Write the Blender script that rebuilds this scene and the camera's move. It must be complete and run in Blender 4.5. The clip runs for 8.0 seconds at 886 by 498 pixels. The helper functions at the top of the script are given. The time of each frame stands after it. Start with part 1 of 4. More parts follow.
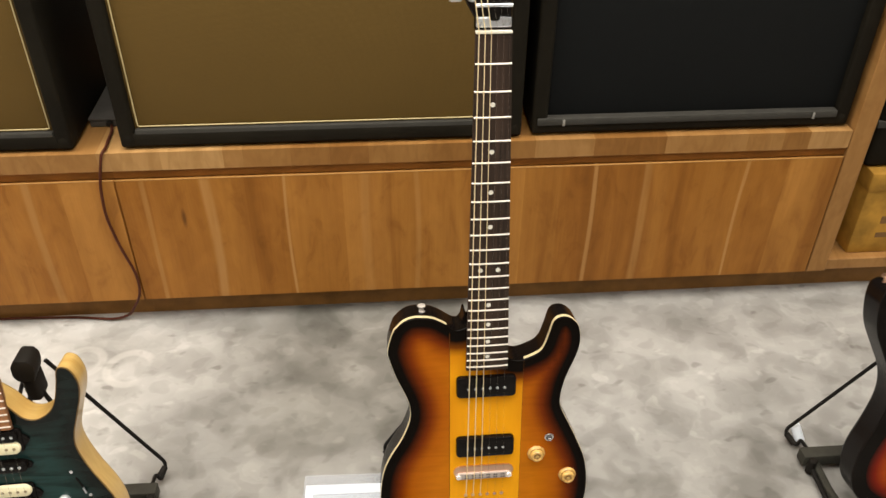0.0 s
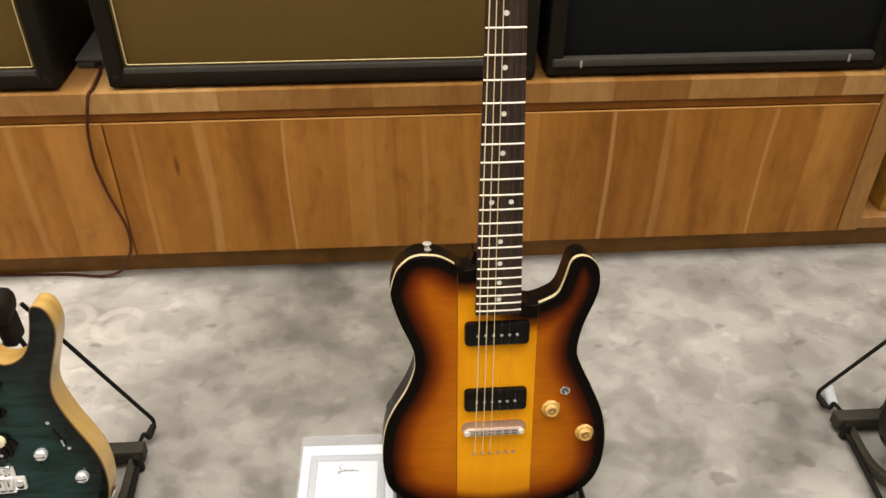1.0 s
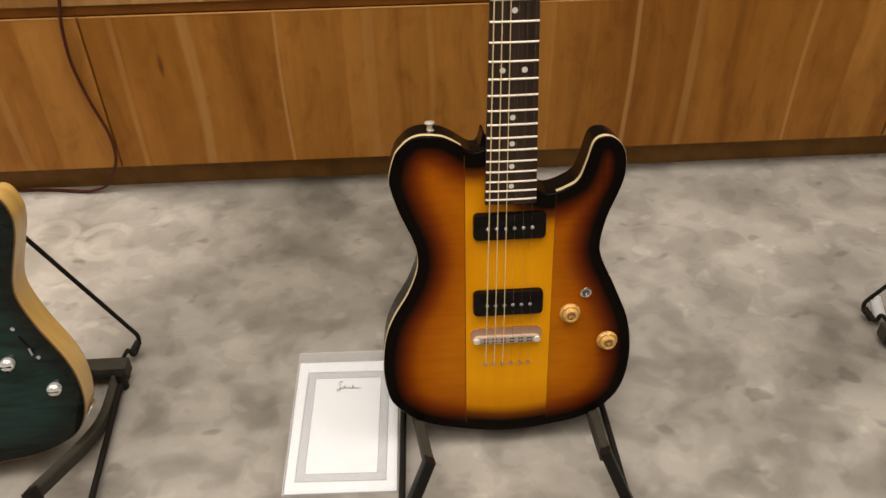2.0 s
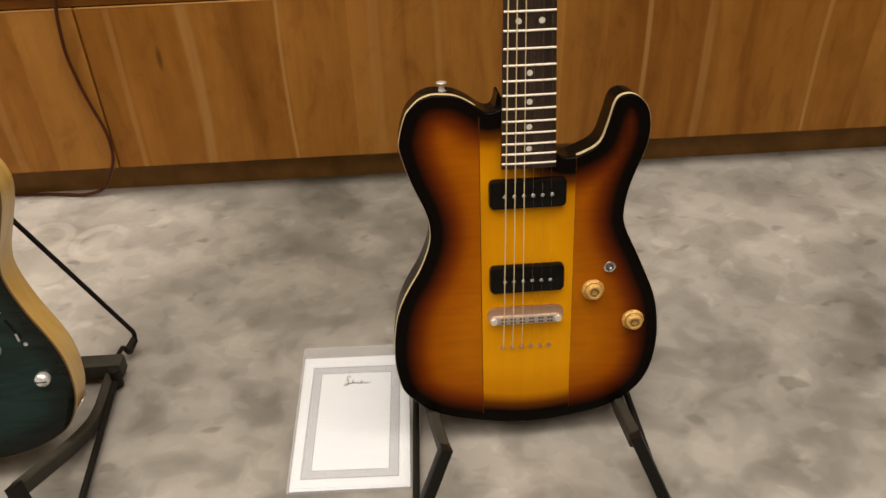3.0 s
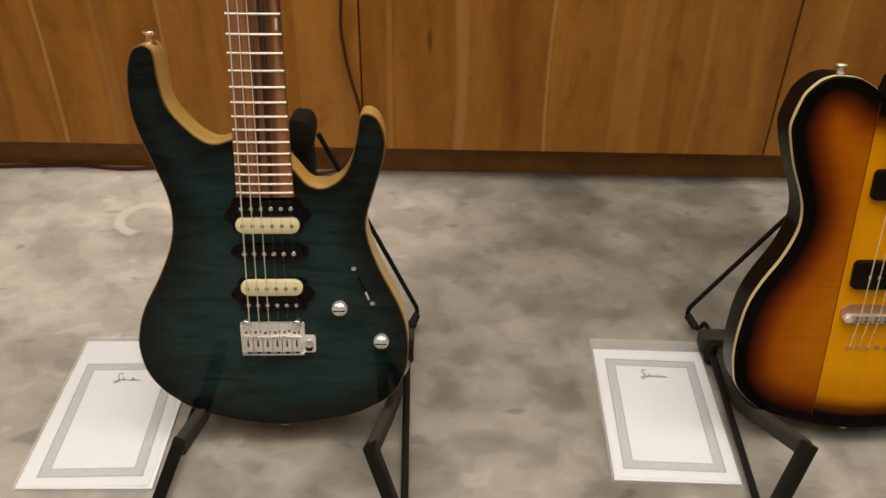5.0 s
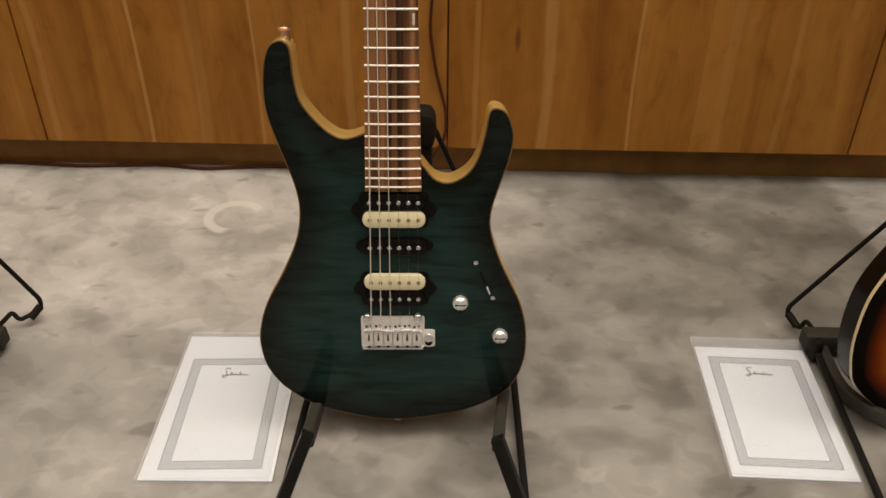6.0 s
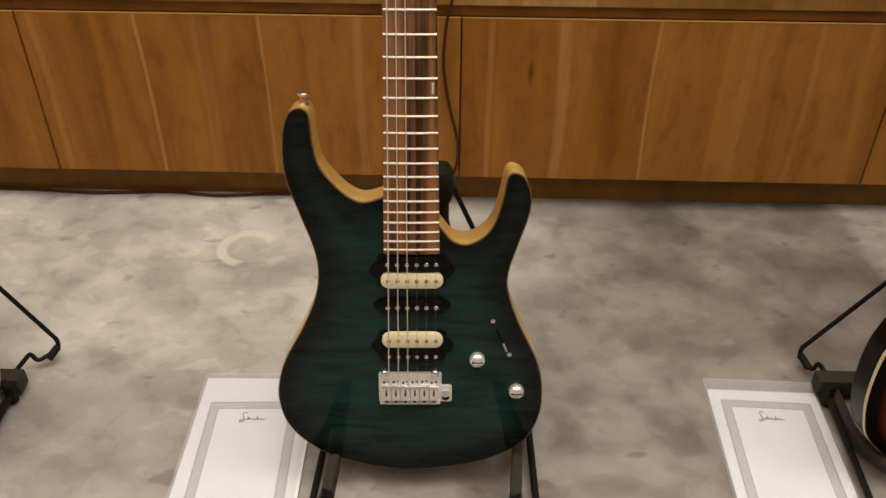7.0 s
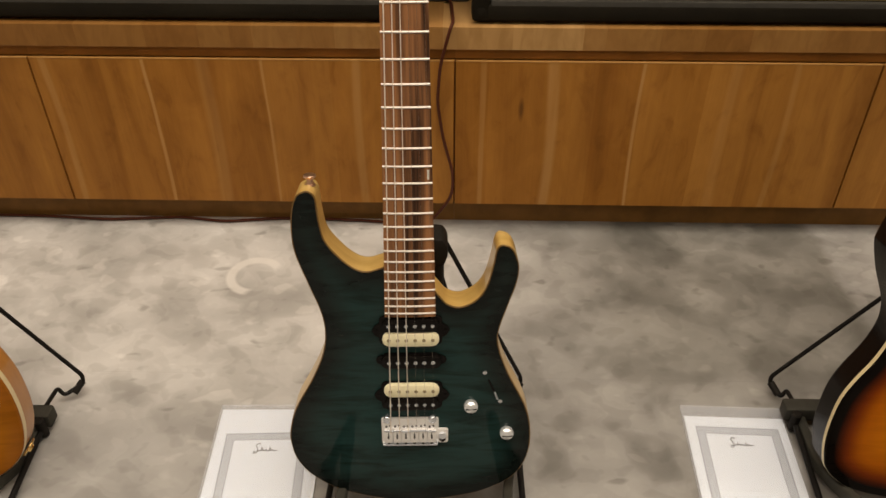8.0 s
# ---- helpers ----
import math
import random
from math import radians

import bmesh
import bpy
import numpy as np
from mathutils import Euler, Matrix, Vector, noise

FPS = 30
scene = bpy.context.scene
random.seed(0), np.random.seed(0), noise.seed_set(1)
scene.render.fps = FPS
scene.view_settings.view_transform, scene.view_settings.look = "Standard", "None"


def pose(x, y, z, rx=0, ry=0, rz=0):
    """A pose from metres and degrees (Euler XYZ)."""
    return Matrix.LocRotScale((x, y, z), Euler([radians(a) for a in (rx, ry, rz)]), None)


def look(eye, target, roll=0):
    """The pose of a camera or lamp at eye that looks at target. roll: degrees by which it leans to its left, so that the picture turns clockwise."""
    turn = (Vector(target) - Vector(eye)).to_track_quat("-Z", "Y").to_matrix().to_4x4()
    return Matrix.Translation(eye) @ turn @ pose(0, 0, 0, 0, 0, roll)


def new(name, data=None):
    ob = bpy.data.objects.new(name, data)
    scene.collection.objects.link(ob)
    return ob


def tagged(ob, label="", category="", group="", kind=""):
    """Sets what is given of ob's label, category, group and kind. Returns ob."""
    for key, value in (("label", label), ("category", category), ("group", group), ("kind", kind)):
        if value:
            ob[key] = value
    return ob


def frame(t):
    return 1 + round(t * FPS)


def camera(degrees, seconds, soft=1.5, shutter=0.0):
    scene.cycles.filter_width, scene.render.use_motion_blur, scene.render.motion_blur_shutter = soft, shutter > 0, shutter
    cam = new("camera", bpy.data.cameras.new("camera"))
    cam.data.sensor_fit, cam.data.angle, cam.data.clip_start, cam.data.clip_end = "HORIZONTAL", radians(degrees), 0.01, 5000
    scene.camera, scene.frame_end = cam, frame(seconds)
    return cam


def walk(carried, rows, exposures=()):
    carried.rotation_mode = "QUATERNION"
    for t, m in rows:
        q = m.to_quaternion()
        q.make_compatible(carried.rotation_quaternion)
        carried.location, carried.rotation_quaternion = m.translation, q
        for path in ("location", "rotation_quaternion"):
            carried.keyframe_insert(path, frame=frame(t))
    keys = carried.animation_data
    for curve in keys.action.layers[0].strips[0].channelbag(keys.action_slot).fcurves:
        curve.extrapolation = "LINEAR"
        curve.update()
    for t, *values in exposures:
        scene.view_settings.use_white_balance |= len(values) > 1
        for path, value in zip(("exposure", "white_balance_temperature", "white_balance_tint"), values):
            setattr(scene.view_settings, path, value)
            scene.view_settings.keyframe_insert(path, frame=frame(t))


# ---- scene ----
cam = camera(55.7, 8.0)
PATH = [
    (0, (0.107, 0.254, 1.158), (0.239, 1.847, -0.044), 0.6),
    (0.5, (0.111, 0.261, 1.102), (0.215, 1.848, -0.11), 0.5),
    (0.6, (0.111, 0.265, 1.09), (0.221, 1.852, -0.137), 0.5),
    (0.8, (0.111, 0.275, 1.067), (0.225, 1.861, -0.169), 0.4),
    (1, (0.112, 0.284, 1.042), (0.222, 1.869, -0.173), 0.4),
    (1.2, (0.115, 0.291, 1.016), (0.23, 1.865, -0.24), 0),
    (1.4, (0.119, 0.297, 0.989), (0.221, 1.862, -0.26), -0.4),
    (1.5, (0.121, 0.301, 0.975), (0.214, 1.86, -0.275), -0.6),
    (1.8, (0.123, 0.317, 0.931), (0.208, 1.852, -0.337), -0.8),
    (2, (0.127, 0.326, 0.906), (0.195, 1.847, -0.391), -0.9),
    (2.2, (0.134, 0.329, 0.888), (0.188, 1.844, -0.417), -1.5),
    (3.3, (0.077, 0.32, 0.784), (0.15, 1.925, -0.407), -1.8),
    (3.5, (0.026, 0.322, 0.777), (0.107, 1.919, -0.425), -0.7),
    (3.7, (-0.019, 0.321, 0.774), (0.068, 1.917, -0.435), -0.5),
    (3.9, (-0.05, 0.318, 0.771), (0.016, 1.915, -0.437), -0.4),
    (4, (-0.063, 0.317, 0.77), (-0.024, 1.914, -0.433), -0.3),
    (4.2, (-0.087, 0.316, 0.766), (-0.085, 1.921, -0.433), -0.1),
    (4.3, (-0.101, 0.315, 0.763), (-0.094, 1.924, -0.414), 0),
    (4.5, (-0.137, 0.315, 0.758), (-0.119, 1.931, -0.42), 0.2),
    (4.7, (-0.184, 0.316, 0.753), (-0.172, 1.939, -0.416), 0.7),
    (5.8, (-0.34, 0.306, 0.737), (-0.36, 1.954, -0.395), 0.8),
    (6, (-0.356, 0.303, 0.737), (-0.395, 1.945, -0.404), 0.4),
    (6.2, (-0.371, 0.305, 0.746), (-0.457, 1.938, -0.441), 0.5),
    (6.4, (-0.382, 0.312, 0.764), (-0.437, 1.931, -0.451), 0.6),
    (6.5, (-0.383, 0.318, 0.773), (-0.437, 1.927, -0.415), 0.6),
    (6.6, (-0.382, 0.325, 0.78), (-0.446, 1.934, -0.367), 0.5),
    (6.8, (-0.377, 0.34, 0.792), (-0.444, 1.947, -0.347), 0.4),
    (7, (-0.373, 0.347, 0.808), (-0.418, 1.961, -0.372), 0.3),
    (7.2, (-0.372, 0.342, 0.835), (-0.427, 1.945, -0.336), 0.2),
    (7.5, (-0.372, 0.332, 0.884), (-0.436, 1.922, -0.328), 0.1),
    (7.8, (-0.371, 0.341, 0.926), (-0.426, 1.912, -0.3), 0),
    (8, (-0.371, 0.352, 0.95), (-0.408, 1.905, -0.309), -0.1),
]
EXPOSURES = [(0.0, 0.43, 6050, 6), (1.0, 0.31, 6200, 7), (1.5, 0.11, 6400, 9), (2.0, -0.13, 6640, 10), (3.5, -0.20, 6790, 10), (4.0, -0.20, 6790, 10), (4.5, -0.31, 6830, 10), (6.5, -0.48, 6720, 10), (8.0, -0.34, 6830, 10)]
walk(cam, [(t, look(eye, target, roll)) for t, eye, target, roll in PATH], EXPOSURES)

# ---- light ----
world = bpy.data.worlds.new("room_air")
world.use_nodes = True
world.node_tree.nodes["Background"].inputs[0].default_value = (0.9, 0.85, 0.8, 1)
world.node_tree.nodes["Background"].inputs[1].default_value = 0.02
scene.world = world


def ceiling_lamp(x, y, watts, size, colour):
    data = bpy.data.lights.new("ceiling_spot", "AREA")
    data.shape, data.size, data.energy, data.color = "DISK", size, watts, colour
    lamp = new("ceiling_spot", data)
    lamp.matrix_world = pose(x, y, 2.74)
    return lamp


WARM = (1.0, 0.875, 0.735)
for lx, ly, watts, size in ((0.70, 1.0, 37, 1.8), (-0.85, 1.0, 41, 1.8), (0.0, -0.7, 36, 1.8), (2.2, 0.8, 26, 1.4), (-2.3, 0.8, 30, 1.4)):
    ceiling_lamp(lx, ly, watts, size, WARM)


# ---- materials ----
def shader(name, build, rough=0.5, metal=0.0, coat=0.0, spec=0.5):
    """A Principled material; build(n, link, bsdf) adds its colour and relief."""
    m = bpy.data.materials.new(name)
    m.use_nodes = True
    t = m.node_tree
    b = t.nodes["Principled BSDF"]
    b.inputs["Roughness"].default_value = rough
    b.inputs["Metallic"].default_value = metal
    b.inputs["Coat Weight"].default_value = coat
    b.inputs["Coat Roughness"].default_value = 0.05
    b.inputs["Specular IOR Level"].default_value = spec

    def node(kind, **values):
        n = t.nodes.new("ShaderNode" + kind)
        for key, value in values.items():
            n.inputs[key.replace("_", " ")].default_value = value
        return n

    build(node, t.links.new, b)
    return m


def ramp(node, link, source, stops):
    r = node("ValToRGB")
    e = r.color_ramp.elements
    while len(e) < len(stops):
        e.new(0.5)
    for el, (p, c) in zip(e, stops):
        el.position, el.color = p, (*c, 1)
    link(source, r.inputs[0])
    return r.outputs[0]


def coords(node, link, scale, kind="Object", shift=True):
    """Object coordinates scaled, moved by the object's own random number."""
    tc, mp = node("TexCoord"), node("Mapping")
    mp.inputs["Scale"].default_value = scale
    link(tc.outputs[kind], mp.inputs["Vector"])
    if shift:
        info, mul = node("ObjectInfo"), node("Math")
        mul.operation = "MULTIPLY"
        mul.inputs[1].default_value = 57.0
        link(info.outputs["Random"], mul.inputs[0])
        link(mul.outputs[0], mp.inputs["Location"])
    return mp.outputs[0]


def mix(node, link, fac, a, b, mode="MIX"):
    m = node("MixRGB")
    m.blend_type = mode
    for i, v in enumerate((fac, a, b)):
        if isinstance(v, (int, float)):
            m.inputs[i].default_value = v
        elif isinstance(v, tuple):
            m.inputs[i].default_value = (*v, 1)
        else:
            link(v, m.inputs[i])
    return m.outputs[0]


def noise_of(node, link, vec, scale, detail=4.0, rough=0.55, distortion=0.0):
    n = node("TexNoise", Scale=scale, Detail=detail, Roughness=rough, Distortion=distortion)
    link(vec, n.inputs["Vector"])
    return n.outputs["Fac"]


def bump(node, link, bsdf, height, strength, distance=0.001):
    b = node("Bump", Strength=strength, Distance=distance)
    link(height, b.inputs["Height"])
    link(b.outputs[0], bsdf.inputs["Normal"])


def plain(name, colour, rough=0.5, metal=0.0, coat=0.0, vary=0.12, scale=40.0, relief=0.05, spec=0.5):
    def build(node, link, b):
        v = coords(node, link, (1, 1, 1))
        f = noise_of(node, link, v, scale)
        lo, hi = tuple(c * (1 - vary) for c in colour), tuple(min(1, c * (1 + vary)) for c in colour)
        link(ramp(node, link, f, ((0.3, lo), (0.7, hi))), b.inputs["Base Color"])
        r = node("MapRange")
        r.inputs["To Min"].default_value, r.inputs["To Max"].default_value = rough * 0.85, min(1, rough * 1.15)
        link(noise_of(node, link, v, scale * 0.3), r.inputs["Value"])
        link(r.outputs[0], b.inputs["Roughness"])
        if relief:
            bump(node, link, b, noise_of(node, link, v, scale * 8), relief)
    return shader(name, build, rough, metal, coat, spec)


def stave_build(node, link, b):
    v = coords(node, link, (15, 15, 1.3))
    grain = noise_of(node, link, v, 1.6, 5, 0.55, 1.2)
    fine = noise_of(node, link, coords(node, link, (260, 260, 6)), 1.5, 3)
    geo, mp = node("NewGeometry"), node("Mapping")
    mp.inputs["Scale"].default_value = (16, 4, 1.6)
    link(geo.outputs["Position"], mp.inputs["Vector"])
    wide = noise_of(node, link, mp.outputs[0], 1.0, 3, 0.5, 0.9)
    tone = ramp(node, link, node("ObjectInfo").outputs["Random"], ((0.0, (0.305, 0.124, 0.019)), (0.5, (0.348, 0.150, 0.026)), (1.0, (0.412, 0.188, 0.038))))
    c = mix(node, link, 0.42, tone, ramp(node, link, grain, ((0.25, (0.66, 0.60, 0.52)), (0.5, (0.90, 0.88, 0.85)), (0.75, (1, 1, 1)))), "MULTIPLY")
    c = mix(node, link, 0.8, c, ramp(node, link, wide, ((0.30, (0.68, 0.62, 0.55)), (0.48, (0.98, 0.97, 0.96)), (0.60, (1.04, 1.05, 1.07)), (0.72, (1.24, 1.29, 1.40)))), "MULTIPLY")
    c = mix(node, link, 0.25, c, ramp(node, link, fine, ((0.35, (0.78, 0.75, 0.70)), (0.6, (1, 1, 1)))), "MULTIPLY")
    # cloudy figure across the staves
    cloud = node("Mapping")
    cloud.inputs["Scale"].default_value = (30, 30, 13)
    cloud.inputs["Rotation"].default_value = (0, 0.35, 0)
    link(geo.outputs["Position"], cloud.inputs["Vector"])
    c = mix(node, link, 0.5, c, ramp(node, link, noise_of(node, link, cloud.outputs[0], 1.0, 4, 0.6, 0.8), ((0.30, (0.62, 0.55, 0.48)), (0.46, (0.95, 0.94, 0.92)), (0.56, (1, 1, 1)), (0.72, (1.18, 1.2, 1.25)))), "MULTIPLY")
    # soft pale streaks along the grain
    pos = node("SeparateXYZ")
    link(geo.outputs["Position"], pos.inputs[0])
    rise = node("Math")
    rise.operation = "MULTIPLY_ADD"
    rise.inputs[1].default_value, rise.inputs[2].default_value = math.pi / 0.28, -math.pi * 0.063 / 0.28
    link(pos.outputs["Z"], rise.inputs[0])
    arch = node("Math")
    arch.operation = "SINE"
    link(rise.outputs[0], arch.inputs[0])
    wander = node("Math")
    wander.operation = "MULTIPLY_ADD"
    wander.inputs[1].default_value, wander.inputs[2].default_value = 0.012, -0.006
    link(wide, wander.inputs[0])
    thin = node("MapRange")
    thin.inputs["From Min"].default_value, thin.inputs["From Max"].default_value = 0.35, 0.6
    thin.inputs["To Min"].default_value = 0.45
    link(grain, thin.inputs["Value"])
    for at, half, bow, much in ((-1.46, 0.004, 0.003, 0.5), (-1.047, 0.008, 0.004, 0.4), (-0.884, 0.004, 0.002, 0.6), (-0.692, 0.0035, 0.001, 0.5), (-0.537, 0.010, -0.004, 0.4), (-0.79, 0.014, 0.004, 0.25), (-0.334, 0.006, 0.001, 0.4), (-0.222, 0.013, 0.005, 0.45), (-0.076, 0.0045, -0.003, 0.6), (0.502, 0.006, 0.003, 0.5), (0.604, 0.010, 0.002, 0.35), (0.80, 0.0045, -0.003, 0.6), (0.165, 0.007, 0.004, 0.35), (0.07, 0.012, -0.003, 0.25)):
        mid = node("Math")
        mid.operation = "MULTIPLY_ADD"
        mid.inputs[1].default_value, mid.inputs[2].default_value = bow, at
        link(arch.outputs[0], mid.inputs[0])
        off = node("Math")
        off.operation = "SUBTRACT"
        link(pos.outputs["X"], off.inputs[0])
        link(mid.outputs[0], off.inputs[1])
        sway = node("Math")
        sway.operation = "ADD"
        link(off.outputs[0], sway.inputs[0])
        link(wander.outputs[0], sway.inputs[1])
        size = node("Math")
        size.operation = "ABSOLUTE"
        link(sway.outputs[0], size.inputs[0])
        near = node("MapRange")
        near.interpolation_type = "SMOOTHSTEP"
        near.inputs["From Min"].default_value, near.inputs["From Max"].default_value = half, half * 0.35
        near.inputs["To Max"].default_value = min(0.85, much * 1.35)
        link(size.outputs[0], near.inputs["Value"])
        k = node("Math")
        k.operation = "MULTIPLY"
        link(near.outputs[0], k.inputs[0])
        link(thin.outputs[0], k.inputs[1])
        c = mix(node, link, k.outputs[0], c, (0.46, 0.25, 0.085))
    # a small dark knot
    scale = node("VectorMath")
    scale.operation = "MULTIPLY"
    scale.inputs[1].default_value = (260, 0, 58)
    link(geo.outputs["Position"], scale.inputs[0])
    far = node("VectorMath")
    far.operation = "DISTANCE"
    far.inputs[1].default_value = (-0.2705 * 260, 0, 0.256 * 58)
    link(scale.outputs[0], far.inputs[0])
    knot = node("MapRange")
    knot.inputs["From Min"].default_value, knot.inputs["From Max"].default_value = 1.5, 0.5
    knot.inputs["To Max"].default_value = 0.75
    link(far.outputs["Value"], knot.inputs["Value"])
    c = mix(node, link, knot.outputs[0], c, (0.085, 0.032, 0.008))
    link(c, b.inputs["Base Color"])
    bump(node, link, b, fine, 0.06, 0.0006)


STAVE = shader("oiled_wood_stave", stave_build, 0.45, spec=0.18)


# paler wood colour for the highlight painted on the panel edges
def edge_light_build(node, link, b):
    f = noise_of(node, link, coords(node, link, (40, 40, 3)), 2.0, 5)
    link(ramp(node, link, f, ((0.3, (0.36, 0.178, 0.048)), (0.7, (0.43, 0.23, 0.07)))), b.inputs["Base Color"])


EDGE_LIGHT = shader("edge_light_wood", edge_light_build, 0.5, spec=0.22)


def top_build(node, link, b):
    grain = noise_of(node, link, coords(node, link, (26, 2.5, 9)), 2.0, 5, 0.55, 0.8)
    tone = ramp(node, link, node("ObjectInfo").outputs["Random"], ((0.0, (0.245, 0.113, 0.029)), (0.35, (0.300, 0.150, 0.043)), (0.8, (0.345, 0.182, 0.060)), (1.0, (0.47, 0.280, 0.110))))
    c = mix(node, link, 0.7, tone, ramp(node, link, grain, ((0.3, (0.70, 0.65, 0.58)), (0.65, (1, 1, 1)))), "MULTIPLY")
    link(c, b.inputs["Base Color"])
    bump(node, link, b, grain, 0.05, 0.0005)


BLOCK = shader("butcher_block", top_build, 0.45, spec=0.15)
DARK_WOOD = plain("carcass_wood", (0.25, 0.097, 0.018), 0.55, vary=0.2, scale=14, spec=0.1)
KICK = plain("kick_board_laminate", (0.21, 0.104, 0.029), 0.5, vary=0.2, scale=22, spec=0.15)


def floor_build(node, link, b):
    geo = node("NewGeometry")
    v = geo.outputs["Position"]

    def laid(size, turn=0.0):
        m = node("Mapping")
        m.inputs["Scale"].default_value = size
        m.inputs["Rotation"].default_value = (0, 0, turn)
        link(v, m.inputs["Vector"])
        return m.outputs[0]

    cloud = noise_of(node, link, v, 5.5, 3, 0.5, 0.15)
    patch = noise_of(node, link, laid((0.9, 1.05, 1), 0.4), 11.5, 2, 0.45, 0.25)
    dab = noise_of(node, link, laid((0.9, 1.1, 1), 1.1), 25.0, 2, 0.45, 0.3)
    smudge = noise_of(node, link, laid((0.8, 1.25, 1), -0.15), 19.0, 2, 0.5, 0.2)
    pale = noise_of(node, link, laid((0.85, 1.2, 1), 2.2), 17.0, 2, 0.45, 0.2)
    fine = noise_of(node, link, v, 140.0, 4, 0.65)
    c = ramp(node, link, cloud, ((0.30, (0.285, 0.279, 0.268)), (0.45, (0.362, 0.355, 0.344)), (0.58, (0.412, 0.405, 0.394)), (0.72, (0.468, 0.461, 0.450))))
    c = mix(node, link, 0.62, c, ramp(node, link, patch, ((0.32, (0.70, 0.695, 0.68)), (0.42, (0.78, 0.775, 0.765)), (0.465, (0.86, 0.856, 0.848)), (0.495, (1, 1, 1)), (0.56, (1.03, 1.03, 1.03)), (0.60, (1.12, 1.12, 1.12)))), "MULTIPLY")
    c = mix(node, link, 0.6, c, ramp(node, link, dab, ((0.34, (0.78, 0.775, 0.765)), (0.405, (0.86, 0.857, 0.85)), (0.435, (1, 1, 1)), (0.57, (1, 1, 1)), (0.60, (1.10, 1.10, 1.10)))), "MULTIPLY")
    # a broad darker patch with wavy edges, its right edge the sharpest
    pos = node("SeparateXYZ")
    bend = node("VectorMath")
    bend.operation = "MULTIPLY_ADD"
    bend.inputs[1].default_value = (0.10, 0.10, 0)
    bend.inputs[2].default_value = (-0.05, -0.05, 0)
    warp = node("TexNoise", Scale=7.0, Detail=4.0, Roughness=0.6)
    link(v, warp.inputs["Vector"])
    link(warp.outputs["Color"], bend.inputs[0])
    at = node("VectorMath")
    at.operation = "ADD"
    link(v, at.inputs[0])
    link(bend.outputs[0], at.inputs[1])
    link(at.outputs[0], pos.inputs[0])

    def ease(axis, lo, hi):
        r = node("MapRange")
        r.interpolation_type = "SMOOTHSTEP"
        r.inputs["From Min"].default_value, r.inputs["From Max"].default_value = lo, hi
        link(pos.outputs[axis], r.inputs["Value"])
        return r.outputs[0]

    def times(*factors):
        out = factors[0]
        for f in factors[1:]:
            m = node("Math")
            m.operation = "MULTIPLY"
            link(out, m.inputs[0])
            if isinstance(f, float):
                m.inputs[1].default_value = f
            else:
                link(f, m.inputs[1])
            out = m.outputs[0]
        return out

    def ramp_times(colour, source, stops):
        return mix(node, link, 1.0, colour, ramp(node, link, source, stops), "MULTIPLY")

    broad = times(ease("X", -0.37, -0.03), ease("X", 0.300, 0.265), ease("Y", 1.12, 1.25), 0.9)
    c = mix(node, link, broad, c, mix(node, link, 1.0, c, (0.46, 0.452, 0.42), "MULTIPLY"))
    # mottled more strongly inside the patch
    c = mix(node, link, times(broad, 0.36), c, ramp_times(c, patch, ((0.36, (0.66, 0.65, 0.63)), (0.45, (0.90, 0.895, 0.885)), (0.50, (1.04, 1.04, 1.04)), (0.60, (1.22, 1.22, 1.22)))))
    # darker towards the front, a little darker at the right, paler at the left
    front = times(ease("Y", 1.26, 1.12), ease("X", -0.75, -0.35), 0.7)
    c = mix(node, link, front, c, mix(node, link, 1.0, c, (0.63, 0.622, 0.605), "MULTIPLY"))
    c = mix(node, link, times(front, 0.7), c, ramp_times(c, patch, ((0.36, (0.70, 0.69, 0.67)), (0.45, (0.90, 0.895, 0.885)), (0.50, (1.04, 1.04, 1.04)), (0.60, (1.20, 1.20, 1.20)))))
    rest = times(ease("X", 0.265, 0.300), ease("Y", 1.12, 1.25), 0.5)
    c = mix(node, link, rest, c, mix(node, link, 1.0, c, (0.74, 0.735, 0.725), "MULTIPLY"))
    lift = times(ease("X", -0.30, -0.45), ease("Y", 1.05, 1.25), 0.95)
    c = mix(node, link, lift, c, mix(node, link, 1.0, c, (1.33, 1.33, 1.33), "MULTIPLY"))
    # small dark smudges and pale scuffs
    c = mix(node, link, ramp(node, link, smudge, ((0.285, (0.75, 0.75, 0.75)), (0.345, (0, 0, 0)))), c, mix(node, link, 1.0, c, (0.60, 0.59, 0.575), "MULTIPLY"))
    c = mix(node, link, ramp(node, link, pale, ((0.64, (0, 0, 0)), (0.68, (0.8, 0.8, 0.8)))), c, mix(node, link, 1.0, c, (1.22, 1.22, 1.22), "MULTIPLY"))
    c = mix(node, link, 0.12, c, ramp(node, link, fine, ((0.35, (0.82, 0.81, 0.80)), (0.65, (1, 1, 1)))), "MULTIPLY")
    # worn pale rings, each open to one side
    for cx, cy, cr, ox, oy, much in ((-0.722, 1.443, 0.042, 1.3, -0.85, 0.62), (-0.396, 1.447, 0.043, 0.95, -0.25, 0.28), (-0.489, 1.470, 0.036, -0.6, -0.8, 0.22)):
        sub = node("VectorMath")
        sub.operation = "SUBTRACT"
        sub.inputs[1].default_value = (cx, cy, 0)
        link(v, sub.inputs[0])
        far = node("VectorMath")
        far.operation = "LENGTH"
        link(sub.outputs[0], far.inputs[0])
        d = node("Math")
        d.operation = "SUBTRACT"
        d.inputs[1].default_value = cr
        link(far.outputs["Value"], d.inputs[0])
        a = node("Math")
        a.operation = "ABSOLUTE"
        link(d.outputs[0], a.inputs[0])
        fade = node("MapRange")
